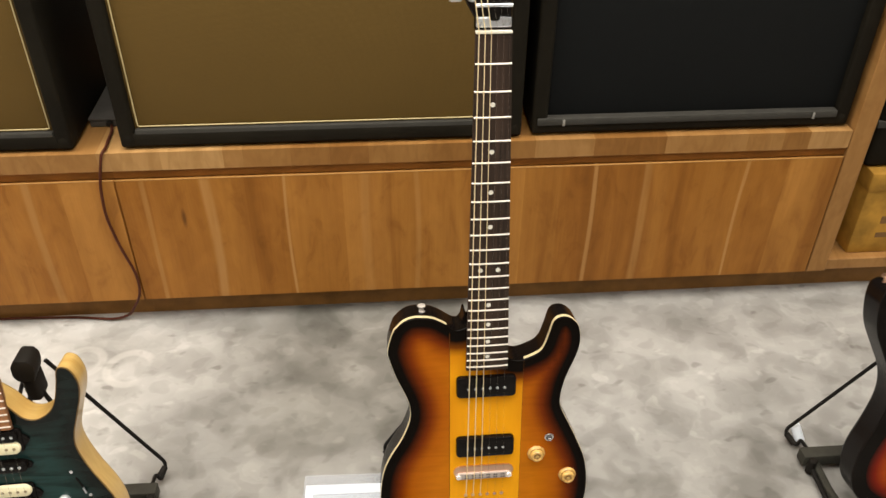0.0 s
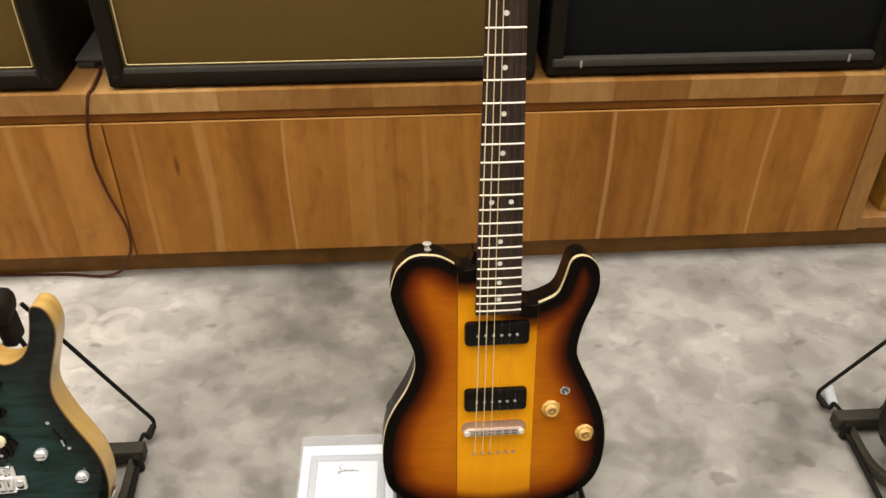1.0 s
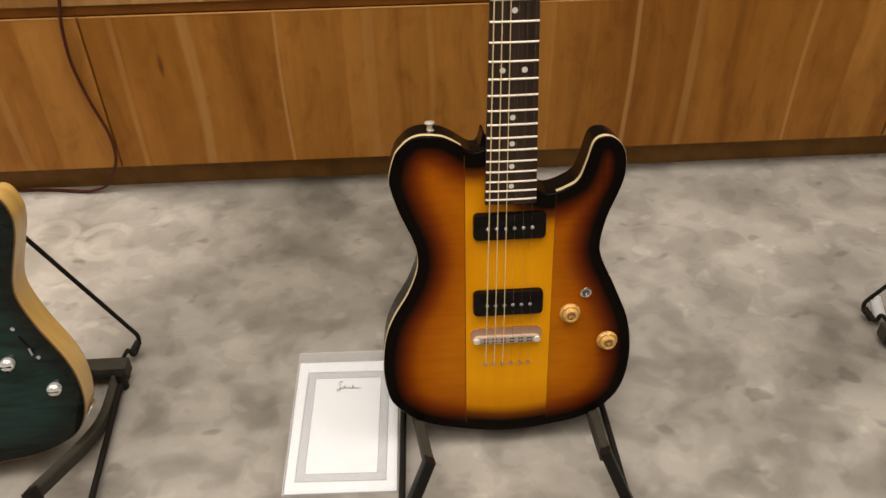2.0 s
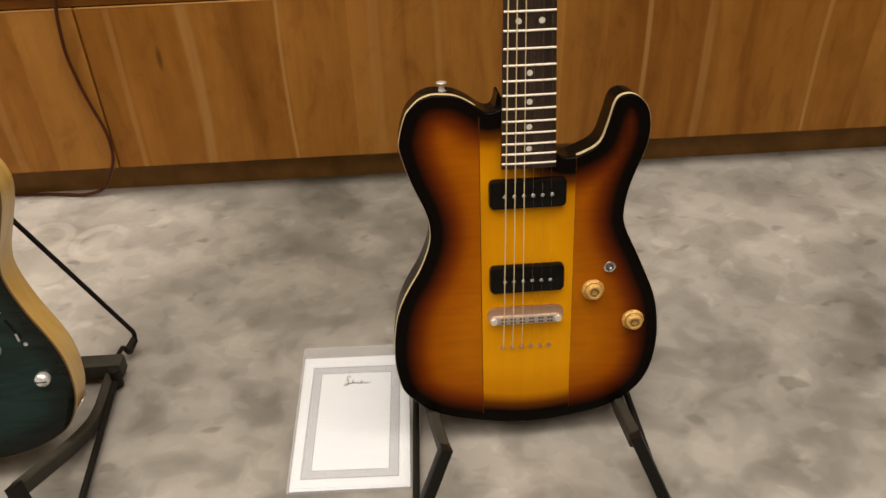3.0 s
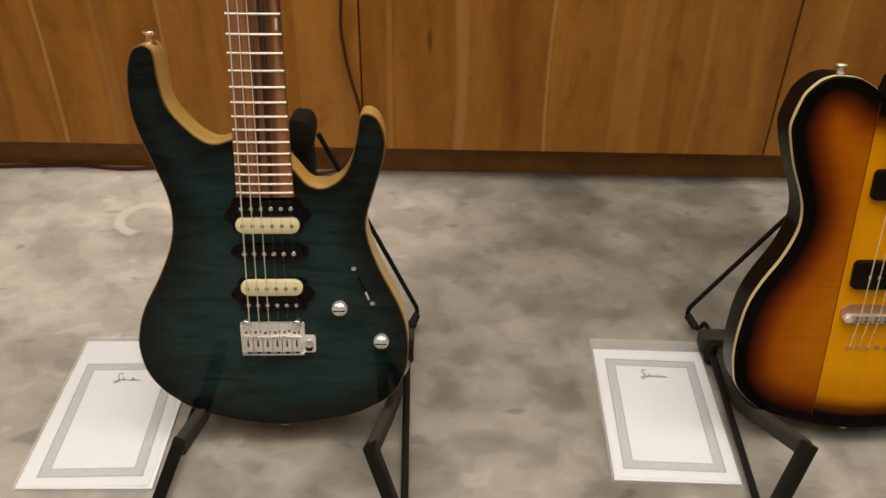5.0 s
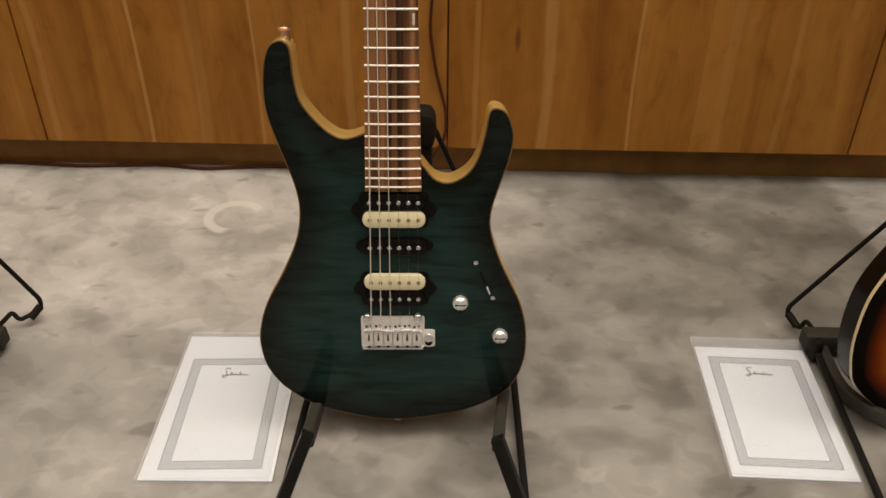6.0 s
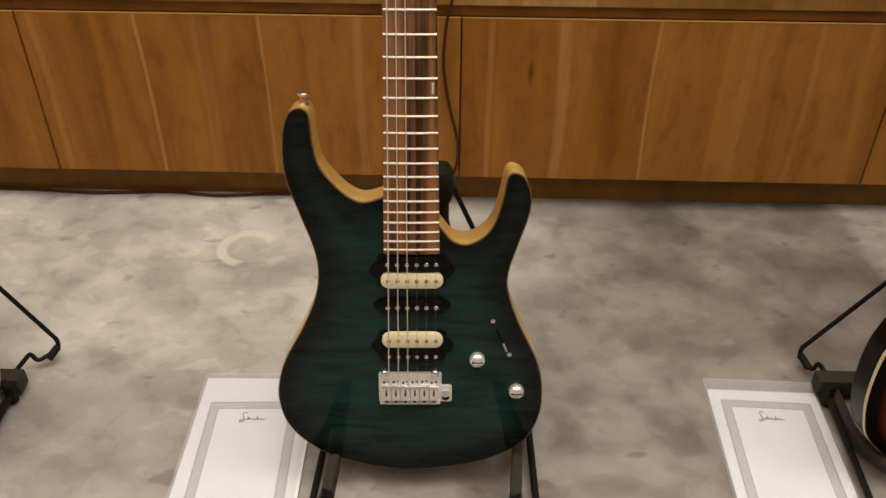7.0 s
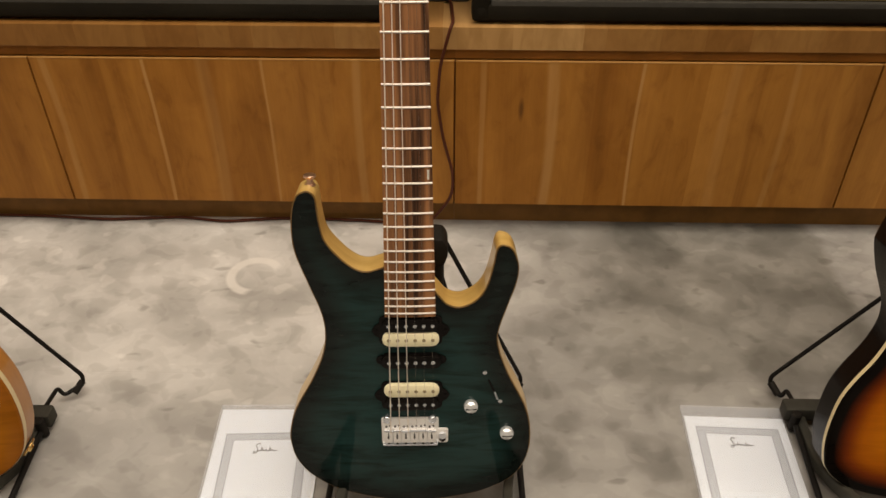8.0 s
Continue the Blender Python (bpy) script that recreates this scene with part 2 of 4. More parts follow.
        fade.inputs["From Min"].default_value, fade.inputs["From Max"].default_value = 0.0105, 0.0055
        fade.inputs["To Max"].default_value = much
        link(a.outputs[0], fade.inputs["Value"])
        dot = node("VectorMath")
        dot.operation = "DOT_PRODUCT"
        dot.inputs[1].default_value = (ox, oy, 0)
        link(sub.outputs[0], dot.inputs[0])
        side = node("MapRange")
        side.inputs["From Min"].default_value, side.inputs["From Max"].default_value = cr * 0.85, cr * 0.45
        link(dot.outputs["Value"], side.inputs["Value"])
        gap = node("Math")
        gap.operation = "MULTIPLY"
        link(fade.outputs[0], gap.inputs[0])
        link(side.outputs[0], gap.inputs[1])
        c = mix(node, link, gap.outputs[0], c, (0.74, 0.72, 0.69))
    link(c, b.inputs["Base Color"])
    bump(node, link, b, fine, 0.12, 0.0008)


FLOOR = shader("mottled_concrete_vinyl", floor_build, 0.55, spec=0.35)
WALL = plain("painted_wall", (0.52, 0.50, 0.47), 0.7, vary=0.04, scale=6)
CEIL = plain("ceiling_paint", (0.78, 0.76, 0.72), 0.8, vary=0.03, scale=6)


def tolex_build(node, link, b):
    v = coords(node, link, (1, 1, 1))
    vo = node("TexVoronoi", Scale=520.0)
    link(v, vo.inputs["Vector"])
    link(ramp(node, link, noise_of(node, link, v, 9), ((0.3, (0.010, 0.0085, 0.006)), (0.7, (0.016, 0.0135, 0.009)))), b.inputs["Base Color"])
    bump(node, link, b, vo.outputs["Distance"], 0.5, 0.0008)


TOLEX = shader("black_leathercloth", tolex_build, 0.6, spec=0.07)


def cloth_build(lo, hi):
    def build(node, link, b):
        v = coords(node, link, (1, 1, 1), shift=False)
        w = node("TexWave", Scale=210.0, Distortion=0.4)
        w.bands_direction = "X"
        link(v, w.inputs["Vector"])
        w2 = node("TexWave", Scale=210.0, Distortion=0.4)
        w2.bands_direction = "Z"
        link(v, w2.inputs["Vector"])
        weave = mix(node, link, 1.0, w.outputs["Color"], w2.outputs["Color"], "MULTIPLY")
        c = mix(node, link, weave, lo, hi)
        c = mix(node, link, 0.25, c, ramp(node, link, noise_of(node, link, v, 5), ((0.3, (0.75, 0.75, 0.75)), (0.7, (1, 1, 1)))), "MULTIPLY")
        link(c, b.inputs["Base Color"])
        bump(node, link, b, weave, 0.3, 0.0006)
    return build


GOLD_CLOTH = shader("gold_grille_cloth", cloth_build((0.115, 0.070, 0.016), (0.195, 0.122, 0.032)), 0.8, spec=0.2)
BLACK_CLOTH = shader("black_grille_cloth", cloth_build((0.0035, 0.0042, 0.0045), (0.0085, 0.010, 0.0105)), 0.8, spec=0.2)
PIPING = plain("gold_piping", (0.55, 0.46, 0.24), 0.45, spec=0.2)
GREY_STRIP = plain("grey_plastic_strip", (0.044, 0.042, 0.037), 0.5, spec=0.2)
CLIP = plain("dull_clip", (0.26, 0.25, 0.23), 0.4, vary=0.1)
RUBBER = plain("black_rubber", (0.012, 0.010, 0.008), 0.65, scale=60, spec=0.15)
STAND_STEEL = plain("black_powder_coat", (0.010, 0.009, 0.008), 0.5, scale=90, spec=0.15)
STAND_PAD = plain("grey_foam_sleeve", (0.042, 0.040, 0.032), 0.7, scale=70, relief=0.2, spec=0.2)
CHROME = plain("chrome", (0.82, 0.86, 0.93), 0.28, 0.95, vary=0.03, relief=0.0)
NICKEL = plain("brushed_nickel", (0.80, 0.84, 0.90), 0.20, 0.95, vary=0.05, relief=0.02)
SATIN = plain("satin_nickel", (0.54, 0.48, 0.45), 0.42, 0.6, vary=0.06, relief=0.02)
FRET_WIRE = plain("fret_wire", (0.80, 0.74, 0.68), 0.5, 0.6, vary=0.03, relief=0.0)
SATIN_CHROME = plain("satin_chrome", (0.90, 0.89, 0.88), 0.34, 0.5, vary=0.05, relief=0.0)
KNOB_CHROME = plain("knob_chrome", (0.92, 0.95, 0.97), 0.24, 0.7, vary=0.03, relief=0.0)
MIRROR_CHROME = plain("polished_chrome", (0.78, 0.75, 0.72), 0.14, 1.0, vary=0.03, relief=0.0)
WARM_CHROME = plain("warm_chrome", (0.76, 0.50, 0.36), 0.28, 0.95, vary=0.04, relief=0.0)
AGED_NICKEL = plain("aged_nickel", (0.88, 0.83, 0.78), 0.24, 0.55, vary=0.1, relief=0.0)
BRASS = plain("gold_hardware", (0.85, 0.58, 0.22), 0.22, 1.0, vary=0.04, relief=0.0)
STRING_STEEL = plain("wound_steel_string", (0.88, 0.81, 0.72), 0.5, 0.5, vary=0.05, relief=0.0)
# yellow tint stands in for the amber top mirrored in the wound strings
STRING_YELLOW = plain("wound_yellow_string", (0.92, 0.77, 0.48), 0.5, 0.5, vary=0.05, relief=0.0)
STRING_PLAIN = plain("plain_string", (0.42, 0.38, 0.33), 0.25, 1.0, vary=0.03, relief=0.0)
BINDING = plain("cream_binding", (0.62, 0.51, 0.30), 0.4, coat=0.1, vary=0.05)
BLACK_PLASTIC = plain("black_plastic", (0.0045, 0.0035, 0.003), 0.24, coat=0.02, vary=0.1, relief=0.0, spec=0.16)
CREAM_PLASTIC = plain("cream_bobbin", (0.82, 0.76, 0.52), 0.35, vary=0.05, relief=0.0)
POLE_DULL = plain("dull_pole", (0.30, 0.24, 0.13), 0.45, vary=0.2, scale=300)
SEAM = plain("dark_seam", (0.10, 0.032, 0.004), 0.5, spec=0.1)
PEARL = plain("pearl_dot", (0.72, 0.70, 0.64), 0.25, vary=0.1, scale=200, relief=0.0)
BONE = plain("bone_nut", (0.76, 0.72, 0.62), 0.4, vary=0.05)
AMBER = plain("amber_knob", (0.58, 0.35, 0.095), 0.3, coat=0.3, vary=0.35, scale=260, relief=0.1)
# darker copy of the amber, shade painted into the knob's creases
AMBER_SHADE = plain("amber_ring_shade", (0.26, 0.13, 0.025), 0.3, coat=0.3, vary=0.3, scale=260)
BLACK_LACQUER = plain("black_gloss_lacquer", (0.006, 0.0045, 0.004), 0.25, coat=0.03, vary=0.1, relief=0.0, spec=0.14)
PAPER = plain("white_paper", (0.84, 0.90, 1.0), 0.7, vary=0.02, scale=12)
INK = plain("dark_ink", (0.07, 0.065, 0.065), 0.6)
MARK_INK = plain("grey_ink", (0.10, 0.10, 0.105), 0.6)
PALE_INK = plain("pale_grey_ink", (0.74, 0.79, 0.88), 0.6)
BORDER_LINE = plain("grey_border_line", (0.26, 0.28, 0.32), 0.6)
CABLE = plain("cable_rubber", (0.070, 0.018, 0.008), 0.5, spec=0.2)


def guilloche_build(node, link, b):
    v = coords(node, link, (1, 1, 1), shift=False)
    vo = node("TexVoronoi", Scale=620.0)
    link(v, vo.inputs["Vector"])
    link(ramp(node, link, vo.outputs["Distance"], ((0.10, (0.40, 0.43, 0.49)), (0.7, (0.58, 0.62, 0.70)))), b.inputs["Base Color"])


GUILLOCHE = shader("grey_printed_border", guilloche_build, 0.65)


def sleeve_material():
    m = bpy.data.materials.new("clear_plastic_sleeve")
    m.use_nodes = True
    t = m.node_tree
    t.nodes.clear()
    out, mx = t.nodes.new("ShaderNodeOutputMaterial"), t.nodes.new("ShaderNodeMixShader")
    tr, pr = t.nodes.new("ShaderNodeBsdfTransparent"), t.nodes.new("ShaderNodeBsdfPrincipled")
    tr.inputs[0].default_value = (0.99, 0.99, 0.99, 1)
    pr.inputs["Base Color"].default_value = (0.86, 0.91, 1.0, 1)
    pr.inputs["Roughness"].default_value = 0.18
    mx.inputs[0].default_value = 0.11
    t.links.new(tr.outputs[0], mx.inputs[1])
    t.links.new(pr.outputs[0], mx.inputs[2])
    t.links.new(mx.outputs[0], out.inputs[0])
    return m


SLEEVE = sleeve_material()


def finish(name, stops, figure, figure_scale, rough=0.16, gloss=0.07, low=0.32, high=0.72):
    """A lacquered top: colour by the distance from the body's edge, over a figured wood grain."""
    def build(node, link, b):
        at = node("Attribute")
        at.attribute_name = "rim"
        wob = node("MapRange")
        wob.inputs["From Max"].default_value = 0.1
        link(at.outputs["Fac"], wob.inputs["Value"])
        v = coords(node, link, figure_scale, shift=False)
        f = noise_of(node, link, v, 1.0, 5, 0.6, 0.8)
        c = ramp(node, link, wob.outputs[0], stops)
        c = mix(node, link, figure, c, ramp(node, link, f, ((low, (0.35, 0.33, 0.30)), (low * 0.4 + high * 0.6, (0.9, 0.9, 0.9)), (high, (1, 1, 1)))), "MULTIPLY")
        link(c, b.inputs["Base Color"])
    return shader(name, build, rough, 0.0, gloss, gloss)


def wood(name, lo, hi, scale, rough=0.4, coat=0.0, p0=0.32, p1=0.68, spec=0.5):
    def build(node, link, b):
        v = coords(node, link, scale, shift=False)
        f = noise_of(node, link, v, 1.0, 6, 0.6, 0.5)
        link(ramp(node, link, f, ((p0, lo), (p1, hi))), b.inputs["Base Color"])
        bump(node, link, b, f, 0.05, 0.0005)
    return shader(name, build, rough, 0.0, coat, spec)


DARK, EMBER = (0.004, 0.0028, 0.002), (0.15, 0.026, 0.003)
BURST_WING = finish("sunburst_wing", ((0.0, DARK), (0.118, DARK), (0.19, (0.055, 0.010, 0.002)), (0.285, EMBER), (0.46, (0.38, 0.100, 0.003)), (0.8, (0.51, 0.160, 0.004))), 0.25, (10, 90, 10), 0.2, 0.04)
BURST_STRIP = finish("sunburst_centre", ((0.0, DARK), (0.17, DARK), (0.28, (0.15, 0.04, 0.003)), (0.42, (0.62, 0.240, 0.003)), (0.8, (0.83, 0.365, 0.005))), 0.10, (60, 8, 10), 0.2, 0.04)
TEAL_TOP = finish("teal_flame_top", ((0.0, (0.006, 0.008, 0.007)), (0.12, (0.008, 0.014, 0.0125)), (0.38, (0.013, 0.036, 0.034)), (1.0, (0.016, 0.048, 0.046))), 0.9, (11, 62, 8), 0.10, 0.16, 0.36, 0.70)
AMBER_TOP = finish("amber_top", ((0.0, (0.26, 0.085, 0.008)), (0.4, (0.42, 0.15, 0.012)), (1.0, (0.50, 0.20, 0.015))), 0.3, (10, 90, 10))
RED_TOP = finish("red_burst_top", ((0.0, DARK), (0.22, DARK), (0.36, (0.16, 0.012, 0.004)), (0.6, (0.42, 0.075, 0.006)), (1.0, (0.50, 0.13, 0.008))), 0.2, (10, 90, 10))
MAPLE_SIDE = wood("natural_maple", (0.50, 0.31, 0.085), (0.64, 0.44, 0.155), (14, 14, 60), 0.3, 0.5)
STAINED_EDGE = wood("stained_maple_edge", (0.10, 0.055, 0.018), (0.17, 0.10, 0.034), (14, 14, 60), 0.3, 0.1, spec=0.2)
ORANGE_SIDE = wood("amber_side", (0.32, 0.13, 0.02), (0.44, 0.19, 0.035), (14, 14, 60), 0.3, 0.5)
EBONY = wood("dark_rosewood_board", (0.014, 0.008, 0.005), (0.046, 0.027, 0.018), (260, 9, 40), 0.6, spec=0.25)
ZIRICOTE = wood("striped_brown_board", (0.035, 0.014, 0.007), (0.32, 0.145, 0.060), (85, 2.2, 20), 0.5, 0.0, 0.40, 0.60, 0.22)
NECK_MAPLE = wood("roasted_maple_neck", (0.30, 0.16, 0.06), (0.42, 0.24, 0.10), (120, 6, 60), 0.35, 0.2)
NECK_DARK = wood("dark_neck", (0.030, 0.018, 0.012), (0.055, 0.032, 0.02), (120, 6, 60), 0.35, 0.2)


# ---- builders ----
def finish_mesh(name, bm, material, smooth=None):
    bmesh.ops.recalc_face_normals(bm, faces=bm.faces)
    me = bpy.data.meshes.new(name)
    bm.to_mesh(me)
    bm.free()
    me.materials.append(material)
    if smooth:
        me.shade_smooth()
        me.set_sharp_from_angle(angle=radians(smooth))
    return me


def thing(name, m, label, category, group="", kind=""):
    ob = new(name)
    ob.empty_display_size = 0.05
    ob.matrix_world = m
    return tagged(ob, label, category, group, kind)


def part(name, bm, material, parent, label="", smooth=40, m=None):
    ob = new(name, finish_mesh(name, bm, material, smooth))
    ob.parent = parent
    if m is not None:
        ob.matrix_basis = m
    return tagged(ob, label)


def box(bm, lo, hi, bevel=0.0, segments=2):
    xs, ys, zs = zip(lo, hi)
    v = [bm.verts.new((x, y, z)) for x in xs for y in ys for z in zs]
    fs = [bm.faces.new([v[i] for i in q]) for q in ((0, 1, 3, 2), (4, 6, 7, 5), (0, 4, 5, 1), (2, 3, 7, 6), (0, 2, 6, 4), (1, 5, 7, 3))]
    if bevel:
        es = {e for f in fs for e in f.edges}
        bmesh.ops.bevel(bm, geom=list(es), offset=bevel, segments=segments, profile=0.5, affect="EDGES", clamp_overlap=True)
    return bm


def one_box(lo, hi, bevel=0.0, segments=2):
    return box(bmesh.new(), lo, hi, bevel, segments)


def rings(bm, loops, close=(True, True), cyclic=True):
    """Skin between loops of equal length; close caps the first and the last."""
    vs = [[bm.verts.new(p) for p in loop] for loop in loops]
    n = len(vs[0])
    for a, b in zip(vs, vs[1:]):
        for i in range(n if cyclic else n - 1):
            j = (i + 1) % n
            bm.faces.new((a[i], a[j], b[j], b[i]))
    if close[0]:
        bm.faces.new(vs[0][::-1])
    if close[1]:
        bm.faces.new(vs[-1])
    return bm


def lathe(profile, n=24, at=(0, 0, 0), lobes=0, depth=0.0):
    bm = bmesh.new()
    loops = []
    for r, z in profile:
        loop = []
        for i in range(n):
            a = 2 * math.pi * i / n
            q = r * (1 + depth * math.cos(lobes * a))
            p = (q * math.cos(a), q * math.sin(a), z)
            loop.append(tuple(a0 + b0 for a0, b0 in zip(at, p)))
        loops.append(loop)
    rings(bm, loops)
    return bm


def fillet(pts, radius, steps=5):
    """Round the corners of a line of points."""
    pts = [Vector(p) for p in pts]
    out = [pts[0]]
    for a, b, c in zip(pts, pts[1:], pts[2:]):
        d0, d1 = (a - b), (c - b)
        r = min(radius, d0.length * 0.45, d1.length * 0.45)
        p0, p1 = b + d0.normalized() * r, b + d1.normalized() * r
        for i in range(steps + 1):
            s = i / steps
            out.append(p0.lerp(b, s).lerp(b.lerp(p1, s), s))
    return out + [pts[-1]]


def sweep(pts, section, bm=None, up=(0, 0, 1)):
    """A section (list of 2D points) carried along a line."""
    bm = bm or bmesh.new()
    pts = [Vector(p) for p in pts]
    loops, side = [], None
    for i, p in enumerate(pts):
        d = (pts[min(i + 1, len(pts) - 1)] - pts[max(i - 1, 0)]).normalized()
        if side is None:
            side = d.cross(Vector(up))
            if side.length < 1e-3:
                side = d.cross(Vector((1, 0, 0)))
        side = (side - d * side.dot(d)).normalized()
        top = side.cross(d)
        loops.append([p + side * a + top * b for a, b in section])
    return rings(bm, loops)


def circle(r, n=10):
    return [(r * math.cos(2 * math.pi * i / n), r * math.sin(2 * math.pi * i / n)) for i in range(n)]


def tube(pts, r, n=10, bm=None):
    return sweep(pts, circle(r, n), bm)


def rounded_rect(w, h, r, n=5):
    out = []
    for cx, cy, a0 in ((w / 2 - r, h / 2 - r, 0), (-w / 2 + r, h / 2 - r, 90), (-w / 2 + r, -h / 2 + r, 180), (w / 2 - r, -h / 2 + r, 270)):
        for i in range(n + 1):
            a = radians(a0 + 90 * i / n)
            out.append((cx + r * math.cos(a), cy + r * math.sin(a)))
    return out


def pad_block(w, h, r, z0, z1, soft, at=(0, 0)):
    """A rounded block with a softened top rim, on the xy plane."""
    base, top = rounded_rect(w, h, r), rounded_rect(w - 2 * soft, h - 2 * soft, max(r - soft, 0.0004))
    mid = rounded_rect(w - 0.6 * soft, h - 0.6 * soft, max(r - 0.3 * soft, 0.0005))
    lift = lambda o, z: [(x + at[0], y + at[1], z) for x, y in o]
    return rings(bmesh.new(), [lift(base, z0), lift(base, z1 - soft), lift(mid, z1 - 0.3 * soft), lift(top, z1)])


def spline(points, per=5):
    """A closed smooth line through the points (mm in, metres out)."""
    p = [Vector((x / 1000, y / 1000)) for x, y in points]
    n, out = len(p), []
    for i in range(n):
        a, b, c, d = p[i - 1], p[i], p[(i + 1) % n], p[(i + 2) % n]
        for k in range(per):
            t = k / per
            out.append(0.5 * ((2 * b) + (c - a) * t + (2 * a - 5 * b + 4 * c - d) * t * t + (3 * b - a - 3 * c + d) * t ** 3))
    return out


def offset(line, dist):
    """The closed line moved outwards (dist > 0) or inwards."""
    n, out = len(line), []
    area = sum(line[i].x * line[(i + 1) % n].y - line[(i + 1) % n].x * line[i].y for i in range(n))
    s = 1 if area > 0 else -1
    for i in range(n):
        d = (line[(i + 1) % n] - line[i - 1]).normalized()
        out.append(line[i] + Vector((d.y, -d.x)) * s * dist)
    return out


def clip(poly, keep, x):
    """The part of a polygon on one side of a line of constant x."""
    out = []
    for a, b in zip(poly, poly[1:] + poly[:1]):
        ia, ib = keep * (a.x - x) >= 0, keep * (b.x - x) >= 0
        if ia:
            out.append(a)
        if ia != ib:
            out.append(a.lerp(b, (x - a.x) / (b.x - a.x)))
    # points along the cut, every 6 mm
    fine = []
    for a, b in zip(out, out[1:] + out[:1]):
        steps = max(1, int((b - a).length / 0.006))
        fine += [a.lerp(b, k / steps) for k in range(steps)]
    return fine


def rim_distance(pts, line):
    a = np.array([(p.x, p.y) for p in line])
    b = np.roll(a, -1, 0)
    q = np.array([(p.x, p.y) for p in pts])
    best = np.full(len(q), 9.0)
    for s, e in zip(a, b):
        d = e - s
        t = np.clip(((q - s) @ d) / max(d @ d, 1e-12), 0, 1)
        best = np.minimum(best, np.hypot(*(q - s - t[:, None] * d).T))
    return best


def edge_strip(line, material, parent, roll, lift=0.0, flip=0.0):
    """The quarter-round edge of a lacquered top (or, with a depth to flip at, of the back)."""
    steps, n = 4, len(line)
    loops, rims = [], []
    for k in range(steps + 1):
        a = radians(90 * k / steps)
        d, z = roll * (1 - math.cos(a)), lift - roll + roll * math.sin(a)
        loops.append([(p.x, p.y, (-flip - z) if flip else z) for p in offset(line, -d)])
        rims += [d] * n
    me = bpy.data.meshes.new("edge")
    faces = [(k * n + i, k * n + (i + 1) % n, (k + 1) * n + (i + 1) % n, (k + 1) * n + i) for k in range(steps) for i in range(n)]
    me.from_pydata([p for loop in loops for p in loop], [], faces)
    me.attributes.new("rim", "FLOAT", "POINT").data.foreach_set("value", rims)
    bm = bmesh.new()
    bm.from_mesh(me)
    bmesh.ops.recalc_face_normals(bm, faces=bm.faces)
    bm.to_mesh(me)
    bm.free()
    me.materials.append(material)
    me.shade_smooth()
    ob = new("edge", me)
    ob.parent = parent
    return ob


def top_plate(name, region, line, material, parent, lift=0.0, label=""):
    """A flat lacquered face over a region of the body; it carries its distance from the body's edge."""
    from mathutils.geometry import delaunay_2d_cdt
    xs, ys = [p.x for p in region], [p.y for p in region]
    step = 0.008
    nx, ny = int((max(xs) - min(xs)) / step) + 1, int((max(ys) - min(ys)) / step) + 1
    inner = [Vector((min(xs) + step * i, min(ys) + step * (j + 0.5 * (i % 2)))) for i in range(nx) for j in range(ny)]

    def inside(p):
        hit = False
        for a, b in zip(region, region[1:] + region[:1]):
            if (a.y > p.y) != (b.y > p.y) and p.x < a.x + (p.y - a.y) / (b.y - a.y) * (b.x - a.x):
                hit = not hit
        return hit

    inner = [p for p in inner if inside(p)]
    inner = [p for p, d in zip(inner, rim_distance(inner, region)) if d > 0.002]
    n = len(region)
    vs, _, faces, *_ = delaunay_2d_cdt(list(region) + inner, [(i, (i + 1) % n) for i in range(n)], [], 1, 1e-6)
    rim = rim_distance(vs, line)
    me = bpy.data.meshes.new(name)
    me.from_pydata([(p.x, p.y, lift) for p in vs], [], list(faces))
    me.attributes.new("rim", "FLOAT", "POINT").data.foreach_set("value", [float(d) for d in rim])
    me.materials.append(material)
    ob = new(name, me)
    ob.parent = parent
    return tagged(ob, label)


def shell(line, thick, roll, back=0.006):
    """The sides of a body, from the rounded edge of its back to that of its top."""
    l3 = lambda o, z: [(p.x, p.y, z) for p in o]
    return rings(bmesh.new(), [l3(line, -thick + back), l3(line, -roll)], (False, False))


def back_plate(line, material, parent, thick, back=0.006):
    ob = top_plate("back", offset(line, -back), line, material, parent, -thick)
    ob.data.flip_normals()
    edge_strip(line, material, parent, back, 0.0, thick)
    return ob


# ---- room ----
def plate(name, lo, hi, material, label, category):
    ob = new(name, finish_mesh(name, one_box(lo, hi), material))
    return tagged(ob, label, category, kind="structure")


floor = plate("floor", (-3.6, -3.3, -0.06), (3.6, 2.35, -0.004), DARK_WOOD, "mottled grey-beige concrete-look vinyl floor", "floor")
plate("wall_north", (-3.6, 2.30, 0), (3.6, 2.42, 2.8), WALL, "plain painted wall behind the amplifiers", "wall")
plate("wall_south", (-3.6, -3.42, 0), (3.6, -3.30, 2.8), WALL, "plain painted wall of the shop", "wall")
plate("wall_east", (3.6, -3.42, 0), (3.72, 2.42, 2.8), WALL, "plain painted wall of the shop", "wall")
plate("wall_west", (-3.72, -3.42, 0), (-3.6, 2.42, 2.8), WALL, "plain painted wall of the shop", "wall")
plate("ceiling", (-3.72, -3.42, 2.8), (3.72, 2.42, 2.9), CEIL, "plain white painted ceiling", "ceiling")


# ---- bench with its fronts ----
FRONT, KICK_Y, FRONT_Z0, FRONT_Z1, TOP_Z0, TOP_Z1 = 1.577, 1.612, 0.063, 0.343, 0.362, 0.399


